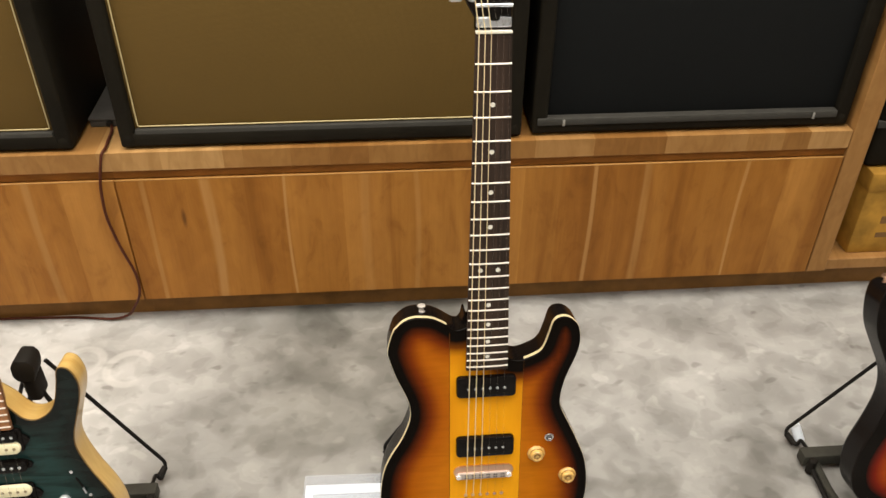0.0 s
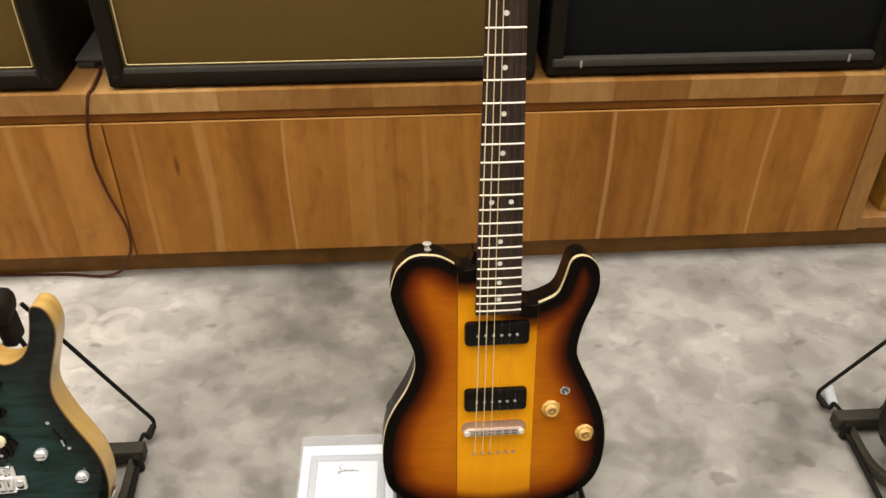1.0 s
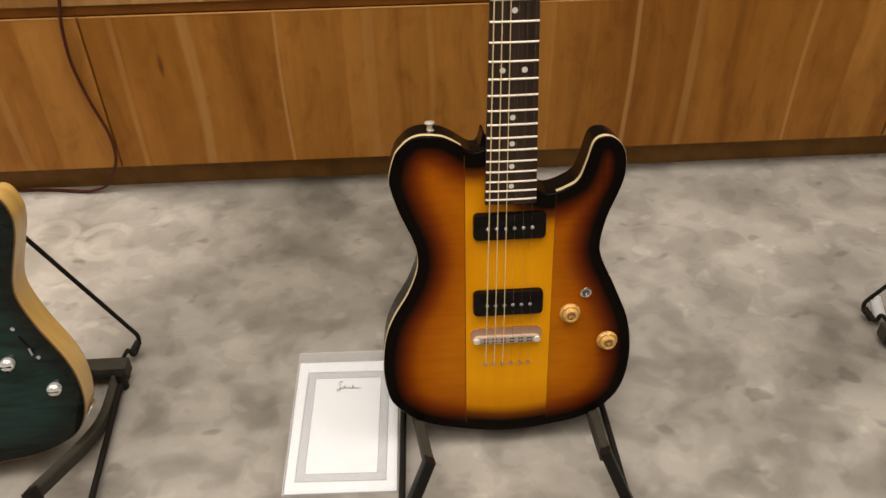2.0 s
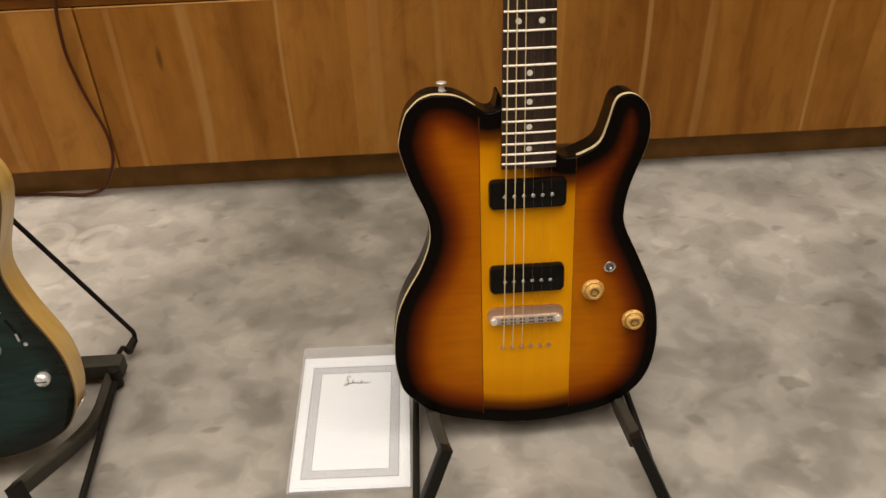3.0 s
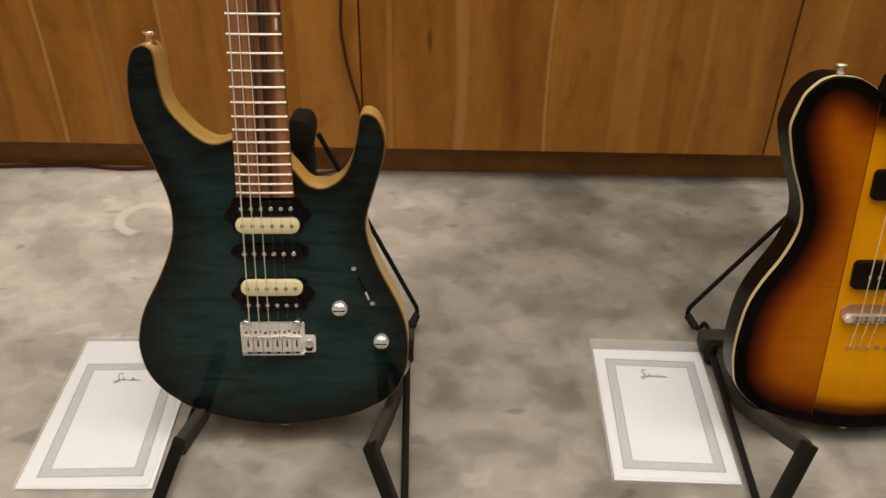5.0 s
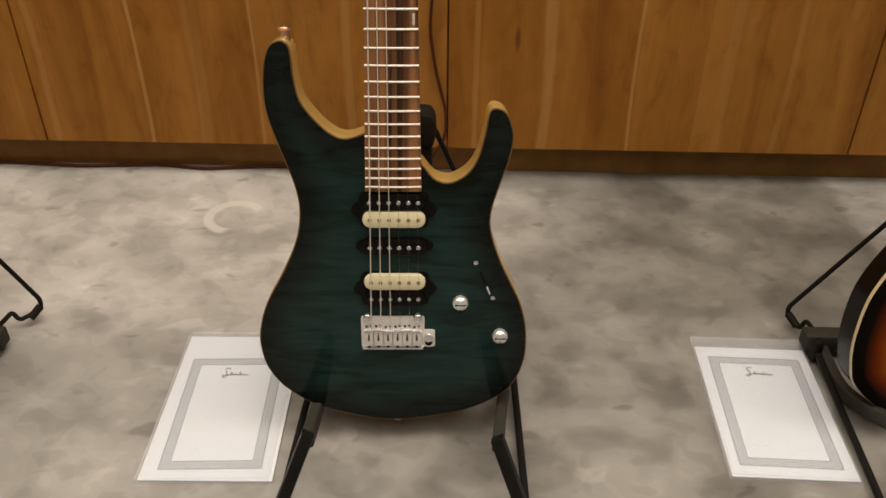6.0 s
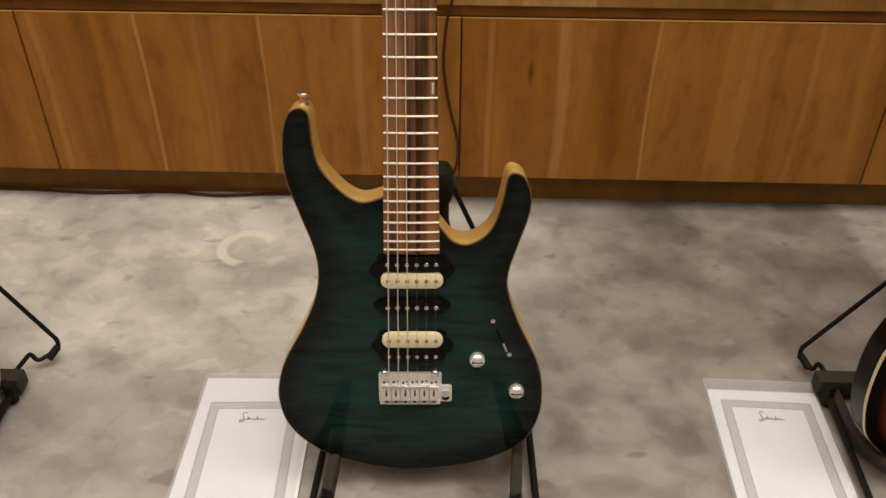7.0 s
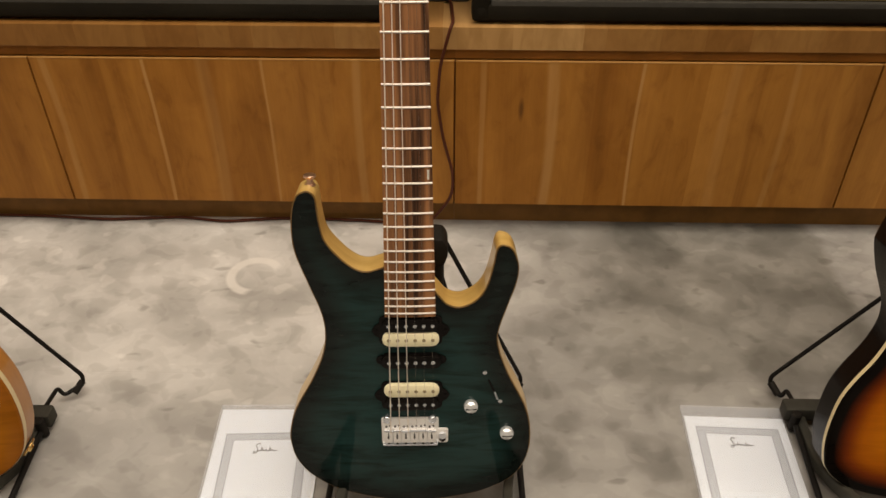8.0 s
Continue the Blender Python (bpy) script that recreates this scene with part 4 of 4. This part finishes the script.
    for kx, ky in ((0.0755, -0.1605), (0.1235, -0.2035)):
        knob = part("knob", lathe([(0.0126, 0.0005), (0.0130, 0.0016), (0.0126, 0.0032), (0.0108, 0.0050)], 40, (kx, ky, 0), 10, 0.012), AMBER, g, "translucent amber speed knob")
        # painted shade at the foot of the grip
        part("skirt_ring", lathe([(0.0106, 0.0044), (0.0100, 0.0056)], 40, (kx, ky, 0), 10, 0.01), AMBER_SHADE, knob)
        part("grip", lathe([(0.0096, 0.0050), (0.0090, 0.0100), (0.0080, 0.0110), (0.0058, 0.0110), (0.0052, 0.0098), (0.001, 0.0098)], 40, (kx, ky, 0), 20, 0.015), AMBER, knob)
        part("centre_ring", lathe([(0.0050, 0.0096), (0.0050, 0.0101), (0.0040, 0.0102)], 20, (kx, ky, 0)), AMBER_SHADE, knob)
        part("knob_cap", lathe([(0.0030, 0.0098), (0.0030, 0.0106), (0.0018, 0.0110)], 18, (kx, ky, 0)), BRASS, knob)
    sw = part("toggle_switch", lathe([(0.0068, 0.0002), (0.0068, 0.0022), (0.0060, 0.0028), (0.0046, 0.0028), (0.0042, 0.0012), (0.001, 0.0012)], 20, (0.0932, -0.1325, 0)), MIRROR_CHROME, g)
    part("bushing", lathe([(0.0041, 0.0010), (0.0041, 0.0024), (0.0030, 0.0026)], 16, (0.0932, -0.1325, 0)), INK, sw)
    part("tip", lathe([(0.0016, 0.002), (0.0019, 0.0075), (0.0017, 0.0095), (0.0008, 0.0100)], 12, (0.0932, -0.1325, 0)), NICKEL, sw)
    strap_button(g, (-0.086, 0.0735, -0.022), pose(0, 0, 0, -90, 0, 0) @ Matrix.Scale(0.85, 4), AGED_NICKEL)
    strap_button(g, (0.0, -0.3392, -0.022), pose(0, 0, 0, 90, 0, 0), hardware)
    if jack:
        part("jack_plate", lathe([(0.0125, 0), (0.0130, 0.0015), (0.0110, 0.0030), (0.0060, 0.0034), (0.0050, 0.0060), (0.0038, 0.0062)], 22), BRASS, g, "gold jack plate", m=Matrix.Translation((0.1400, -0.2950, -0.026)) @ pose(0, 0, 0, 0, 0, -38) @ pose(0, 0, 0, 0, 90, 0))
    moved(g, 0.3397)
    return g


def humbucker(g, y, cream_low):
    ring_ = part("pickup", pad_block(0.072, 0.038, 0.006, -0.0008, 0.0045, 0.001, (0.0, y)), BLACK_PLASTIC, g, "zebra humbucker, one black and one cream coil")
    for s in (-1, 1):
        ear = [(s * 0.034, y - 0.011), (s * 0.041, y - 0.006), (s * 0.0445, y), (s * 0.041, y + 0.006), (s * 0.034, y + 0.011)]
        part("ear", rings(bmesh.new(), [[(a, b, -0.0005) for a, b in ear], [(a, b, 0.003) for a, b in ear]]), BLACK_PLASTIC, ring_)
        part("screw", lathe([(0.0020, 0.003), (0.0020, 0.0036), (0.001, 0.0040)], 12, (s * 0.0395, y, 0)), BLACK_PLASTIC, ring_)
    for dy, mat in ((-0.0097, CREAM_PLASTIC if cream_low else BLACK_PLASTIC), (0.0097, BLACK_PLASTIC if cream_low else CREAM_PLASTIC)):
        coil = part("coil", pad_block(0.065, 0.0185, 0.0088, 0.003, 0.0095, 0.0022, (0.0, y + dy)), mat, ring_)
        for i in range(6):
            cream = mat is CREAM_PLASTIC
            part("pole", lathe([(0.0022, 0.009), (0.0022, 0.0098 if cream else 0.0104), (0.0012, 0.0101 if cream else 0.0110)], 12, ((i - 2.5) * 0.0100, y + dy, 0)), POLE_DULL if cream else NICKEL, coil)


def double_cut_guitar(m, label, top_mat, side, rim_mat, board_mat, neck_mat):
    g = thing("electric_guitar", m, label, "electric guitar", "electric guitars on stands")
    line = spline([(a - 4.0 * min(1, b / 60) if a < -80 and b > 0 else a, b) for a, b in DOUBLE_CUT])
    roll, top = 0.0014, 0.010
    part("body", shell(line, 0.044, roll, 0.008), side, g)
    back_plate(line, side, g, 0.044, 0.008)
    edge_strip(line, rim_mat, g, roll)
    top_plate("top", offset(line, -roll), line, top_mat, g, 0.0, "figured glossy top")
    nut, drop = neck_parts(g, 0.638, 24, board_mat, neck_mat, (), 0.005, top, 0.040, side_mark=True)
    humbucker(g, -0.027, True)
    mid = part("pickup", pad_block(0.070, 0.018, 0.0085, -0.0008, 0.0090, 0.002, (0.0, -0.068)), BLACK_PLASTIC, g, "black single-coil pickup")
    for i in range(6):
        part("pole", lathe([(0.0024, 0.0088), (0.0024, 0.0098), (0.0015, 0.0104)], 12, ((i - 2.5) * 0.0101, -0.068, 0)), NICKEL, mid)
    for s in (-1, 1):
        ear = [(s * 0.033, -0.075), (s * 0.039, -0.072), (s * 0.041, -0.068), (s * 0.039, -0.064), (s * 0.033, -0.061)]
        part("ear", rings(bmesh.new(), [[(a, b, -0.0005) for a, b in ear], [(a, b, 0.003) for a, b in ear]]), BLACK_PLASTIC, mid)
    humbucker(g, -0.1185, False)
    # tremolo bridge
    base = part("tremolo_bridge", pad_block(0.069, 0.039, 0.003, 0.0015, 0.0045, 0.001, (-0.003, -0.1715)), SATIN_CHROME, g, "satin chrome tremolo bridge with six bent saddles")
    for i in range(6):
        x = -0.003 + (i - 2.5) * 0.0104
        stay = 0.0006 * math.sin(2.1 * i)
        saddle = part("saddle", one_box((x - 0.0048, -0.1862, 0.0046), (x + 0.0048, -0.1680 + stay, 0.0090), 0.0008, 2), SATIN_CHROME, base)
        # bright lip added for the highlight along the saddle's front edge
        part("saddle_lip", one_box((x - 0.0050, -0.1688 + stay, 0.0080), (x + 0.0050, -0.1668 + stay, 0.0103), 0.0007, 2), CHROME, saddle)
        bm = rings(bmesh.new(), [[(x + a, b, z) for a, b in ((0, -0.1698), (0.0008, -0.1730), (0.0012, -0.1775), (0.0006, -0.1800), (-0.0006, -0.1800), (-0.0012, -0.1775), (-0.0008, -0.1730))] for z in (0.0086, 0.0093)])
        part("string_slot", bm, INK, saddle)
        part("saddle_screw", tube([(x, -0.1860, 0.0068), (x, -0.1886, 0.0068)], 0.0016, 8), BLACK_PLASTIC, saddle)
        part("height_screw", lathe([(0.0014, 0.0044), (0.0014, 0.0056), (0.0007, 0.0058)], 10, (x - 0.0024, -0.1640 + stay, 0)), INK, base)
        part("height_screw", lathe([(0.0012, 0.0044), (0.0012, 0.0054), (0.0006, 0.0056)], 10, (x + 0.0022, -0.1632 + stay, 0)), INK, base)
    part("back_lip", one_box((-0.0365, -0.1910, 0.0040), (0.0305, -0.1886, 0.0088), 0.001, 2), CHROME, base)
    part("arm_socket", pad_block(0.015, 0.021, 0.003, 0.0015, 0.0050, 0.001, (0.0355, -0.1790)), SATIN_CHROME, base)
    part("arm_collar", lathe([(0.0046, 0.0048), (0.0046, 0.0078), (0.0036, 0.0082)], 18, (0.036, -0.1775, 0)), CHROME, base)
    part("arm_hole", lathe([(0.0040, 0.0048), (0.0040, 0.0064), (0.0024, 0.0066)], 16, (0.036, -0.1830, 0)), BLACK_PLASTIC, base)
    for s in (-1, 1):
        part("pivot_post", lathe([(0.0050, 0), (0.0050, 0.0060), (0.0042, 0.0070), (0.0030, 0.0074)], 18, (-0.003 + s * 0.027, -0.1535, 0)), CHROME, g)
    strings(g, STRING_STEEL, 0.0520, -0.1678, 0.0106, -0.1715, 0.0088, nut, top, drop)
    for kx, ky in ((0.070, -0.1355), (0.114, -0.1765)):
        knob = part("knob", lathe([(0.0082, 0.0004), (0.0086, 0.002), (0.0086, 0.0055), (0.0079, 0.0080), (0.0058, 0.0100), (0.0030, 0.0109), (0.001, 0.0111)], 30, (kx, ky, 0)), KNOB_CHROME, g, "slotted metal knob")
        part("slot", one_box((kx - 0.0062, ky - 0.0004, 0.0085), (kx + 0.0062, ky + 0.0008, 0.0112)), BLACK_PLASTIC, knob)
        part("index_notch", one_box((kx - 0.0007, ky - 0.0084, 0.0050), (kx + 0.0007, ky - 0.0052, 0.0103)), BLACK_PLASTIC, knob)
    blade = part("blade_switch", sweep([(0.0905, -0.099, 0.0006), (0.101, -0.124, 0.0006)], [(-0.0011, -0.001), (0.0011, -0.001), (0.0011, 0.0004), (-0.0011, 0.0004)]), BLACK_PLASTIC, g)
    part("lever", sweep([(0.0980, -0.1165, 0.0015), (0.1015, -0.1245, 0.0050)], rounded_rect(0.0022, 0.0020, 0.0006, 2)), CHROME, blade)
    for sx, sy in ((0.086, -0.089), (0.105, -0.131)):
        part("screw", lathe([(0.0026, 0.0), (0.0026, 0.0008), (0.0010, 0.0014)], 12, (sx, sy, 0)), NICKEL, blade)
    strap_button(g, (-0.1055, 0.1455, -0.022), pose(0, 0, 0, -90, 0, 0), WARM_CHROME)
    strap_button(g, (0.0, -0.2875, -0.022), pose(0, 0, 0, 90, 0, 0))
    part("jack_plate", pad_block(0.024, 0.034, 0.008, 0.0, 0.002, 0.0008), CHROME, g, m=Matrix.Translation((0.1335, -0.233, -0.022)) @ pose(0, 0, 0, 0, 0, -35) @ pose(0, 0, 0, 0, 90, 0))
    moved(g, 0.288)
    return g


single_cut_guitar(foot_pose(0.2356, 1.0594, 0.3479, 13.0, -0.6, 1.2, 0.3397, 0.010), "sunburst single-cut electric guitar with amber centre strip, leaning on a stand", BURST_WING, BURST_STRIP, BLACK_LACQUER, BINDING, MIRROR_CHROME)
double_cut_guitar(foot_pose(-0.4240, 1.0330, 0.3045, 13.2, -0.3, 2.4, 0.288, 0.010), "dark teal double-cut electric guitar with pale wood sides, on a stand", TEAL_TOP, MAPLE_SIDE, STAINED_EDGE, ZIRICOTE, NECK_MAPLE)
single_cut_guitar(foot_pose(-1.0725, 1.040, 0.349, 13, 0, 7, 0.3397, 0.010), "amber single-cut electric guitar with cream binding on a stand", AMBER_TOP, AMBER_TOP, ORANGE_SIDE, BINDING, BRASS, 0.0085, True)
double_cut_guitar(foot_pose(0.930, 1.060, 0.300, 13, 8, 0, 0.288, 0.010), "black-edged red sunburst electric guitar on a stand", RED_TOP, BLACK_LACQUER, BLACK_LACQUER, EBONY, NECK_DARK)

guitar_stand(0.2355, 1.050)
guitar_stand(-0.4095, 1.041, 0.0, 0.132, False, 0.94, 1.05, 0.130)
guitar_stand(-1.064, 1.031, 0.0, 0.142, False, 0.87, 1.0, 0.124, 0.068)
guitar_stand(0.937, 1.038, 0.0, 0.146, True)


# ---- certificates in sleeves on the floor ----
def certificate(x, y, turn, flap, spare, spill=0.0, slip=0.0):
    """Origin at the middle of the print; flap: how far the sleeve reaches past the top; spill: how far the backing shows at the side."""
    c = thing("certificate", pose(x, y, 0, 0, 0, turn), "white grey-bordered certificate in a clear sleeve on the floor", "certificate", "certificates beside the guitars")
    w, lo, hi = 0.134, -0.103, 0.107
    under = pose(0, 0, 0, 0, 0, slip)
    part("sleeve_back", one_box((-w / 2 - 0.005 - spill, lo - 0.006, 0.0006), (w / 2 + 0.004, hi + flap, 0.0014)), SLEEVE, c, "clear plastic sleeve", m=under)
    part("backing_sheet", one_box((-w / 2 - 0.002 - spill, lo - 0.003, 0.0015), (w / 2 + 0.002 + spill, hi + spare, 0.0026)), PAPER, c, m=under)
    part("paper", one_box((-w / 2, lo, 0.0027), (w / 2, hi, 0.0033), 0.0002, 1), PAPER, c)
    ox, oy, t = 0.0580, 0.0910, 0.0118
    bm = bmesh.new()
    for p, q in (((-ox, oy - t), (ox, oy)), ((-ox, -oy), (ox, -oy + t)), ((-ox, -oy + t), (-ox + t, oy - t)), ((ox - t, -oy + t), (ox, oy - t))):
        box(bm, (*p, 0.0033), (*q, 0.00345))
    part("printed_border", bm, GUILLOCHE, c, "grey engraved border")
    fine = bmesh.new()
    for e in (0.0008, 0.0117):
        u, v = ox - e, oy - e
        for p, q in (((-u, v - 0.0007), (u, v)), ((-u, -v), (u, -v + 0.0007)), ((-u, -v), (-u + 0.0007, v)), ((u - 0.0007, -v), (u, v))):
            box(fine, (*p, 0.0034), (*q, 0.00355))
    part("border_line", fine, BORDER_LINE, c)
    # a flowing mark at the head, and rows of print too small to read
    mark = [(-0.010, 0.0690), (-0.0125, 0.0705), (-0.0165, 0.0690), (-0.0155, 0.0655), (-0.0125, 0.0620), (-0.0145, 0.0580), (-0.0185, 0.0575), (-0.0195, 0.0600), (-0.0150, 0.0605), (-0.0085, 0.0610), (-0.0065, 0.0655), (-0.0080, 0.0600), (-0.0050, 0.0630), (-0.0030, 0.0600), (0.0000, 0.0628), (0.0015, 0.0600), (0.0045, 0.0605), (0.0052, 0.0655), (0.0060, 0.0600), (0.0095, 0.0628), (0.0110, 0.0602), (0.0170, 0.0615)]
    part("mark", tube(fillet([(a * 0.9 + 0.002, 0.0635 + (b - 0.0635) * 1.35, 0.0036) for a, b in mark], 0.002, 3), 0.00065, 5), MARK_INK, c, "flowing dark mark")
    for by, bw in ((0.042, 0.052), (0.018, 0.030), (0.004, 0.046), (-0.015, 0.030)):
        part("print_bar", one_box((-bw / 2, by, 0.0033), (bw / 2, by + 0.0012, 0.00345)), PALE_INK, c)
    part("signature", tube(fillet([(-0.036, -0.062, 0.0035), (-0.031, -0.058, 0.0035), (-0.029, -0.062, 0.0035), (-0.024, -0.059, 0.0035), (-0.019, -0.061, 0.0035)], 0.002, 3), 0.0004, 5), PALE_INK, c)
    part("print_bar", one_box((0.012, -0.062, 0.0033), (0.036, -0.061, 0.00345)), PALE_INK, c)
    part("sleeve_front", one_box((-w / 2 - 0.005 - spill, lo - 0.006, 0.0042), (w / 2 + 0.004, hi + flap, 0.0046)), SLEEVE, c, "clear plastic sleeve", m=under)
    return c


certificate(0.0240, 1.0350, -1.8, 0.022, 0.003, 0.001, 0.5)
certificate(-0.6325, 1.0115, 2.6, 0.035, 0.027, 0.005, -1.3)


# ---- low grey block, added for the grey patch between two speaker cabinets ----
gap_box = thing("cable_duct", pose(-0.396, 1.675, TOP_Z1), "low dull grey block added between two speaker cabinets", "cable duct")
GAP_GREY = plain("dull_grey_block", (0.055, 0.050, 0.044), 0.6, vary=0.15, scale=30)
part("body", one_box((-0.036, 0, 0), (0.036, 0.16, 0.014), 0.003, 2), GAP_GREY, gap_box)
part("lid", one_box((-0.037, -0.002, 0.014), (0.037, 0.162, 0.019), 0.002, 2), GAP_GREY, gap_box)
part("cable_gland", lathe([(0.006, 0), (0.006, 0.006), (0.0045, 0.010)], 16), RUBBER, gap_box, m=pose(0.001, 0, 0.010, 90))


# ---- cable hanging over the bench and running along the floor ----
cable = thing("cable", pose(-0.40, 1.60, 0), "dark brown power cable hanging over the bench", "cable")
hang = [(0.005, 0.078, 0.409), (0.012, 0.058, 0.404), (0.016, -0.012, 0.4035), (0.013, -0.0275, 0.4030), (0.008, -0.030, 0.385), (-0.004, -0.030, 0.338), (-0.009, -0.030, 0.272), (0.000, -0.029, 0.205), (0.018, -0.029, 0.130), (0.016, -0.029, 0.084), (-0.004, -0.020, 0.045), (-0.025, -0.012, 0.012), (-0.060, -0.012, 0.0045), (-0.13, -0.001, 0.0045), (-0.24, 0.004, 0.0045), (-0.31, 0.004, 0.0045), (-0.41, -0.008, 0.0045), (-0.49, 0.004, 0.0045), (-0.63, -0.006, 0.0045), (-0.74, 0.002, 0.0045), (-0.86, 0.004, 0.0045), (-1.3, -0.004, 0.0045)]
part("cord", tube(fillet(hang, 0.02, 5), 0.0027, 8), CABLE, cable)


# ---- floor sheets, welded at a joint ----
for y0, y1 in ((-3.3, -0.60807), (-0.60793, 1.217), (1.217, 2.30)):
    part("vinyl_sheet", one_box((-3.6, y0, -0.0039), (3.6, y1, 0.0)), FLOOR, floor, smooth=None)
part("weld_bead", one_box((-3.6, 1.2165, 0.0), (3.6, 1.2175, 0.00012)), FLOOR, floor, "pale weld line between two sheets")
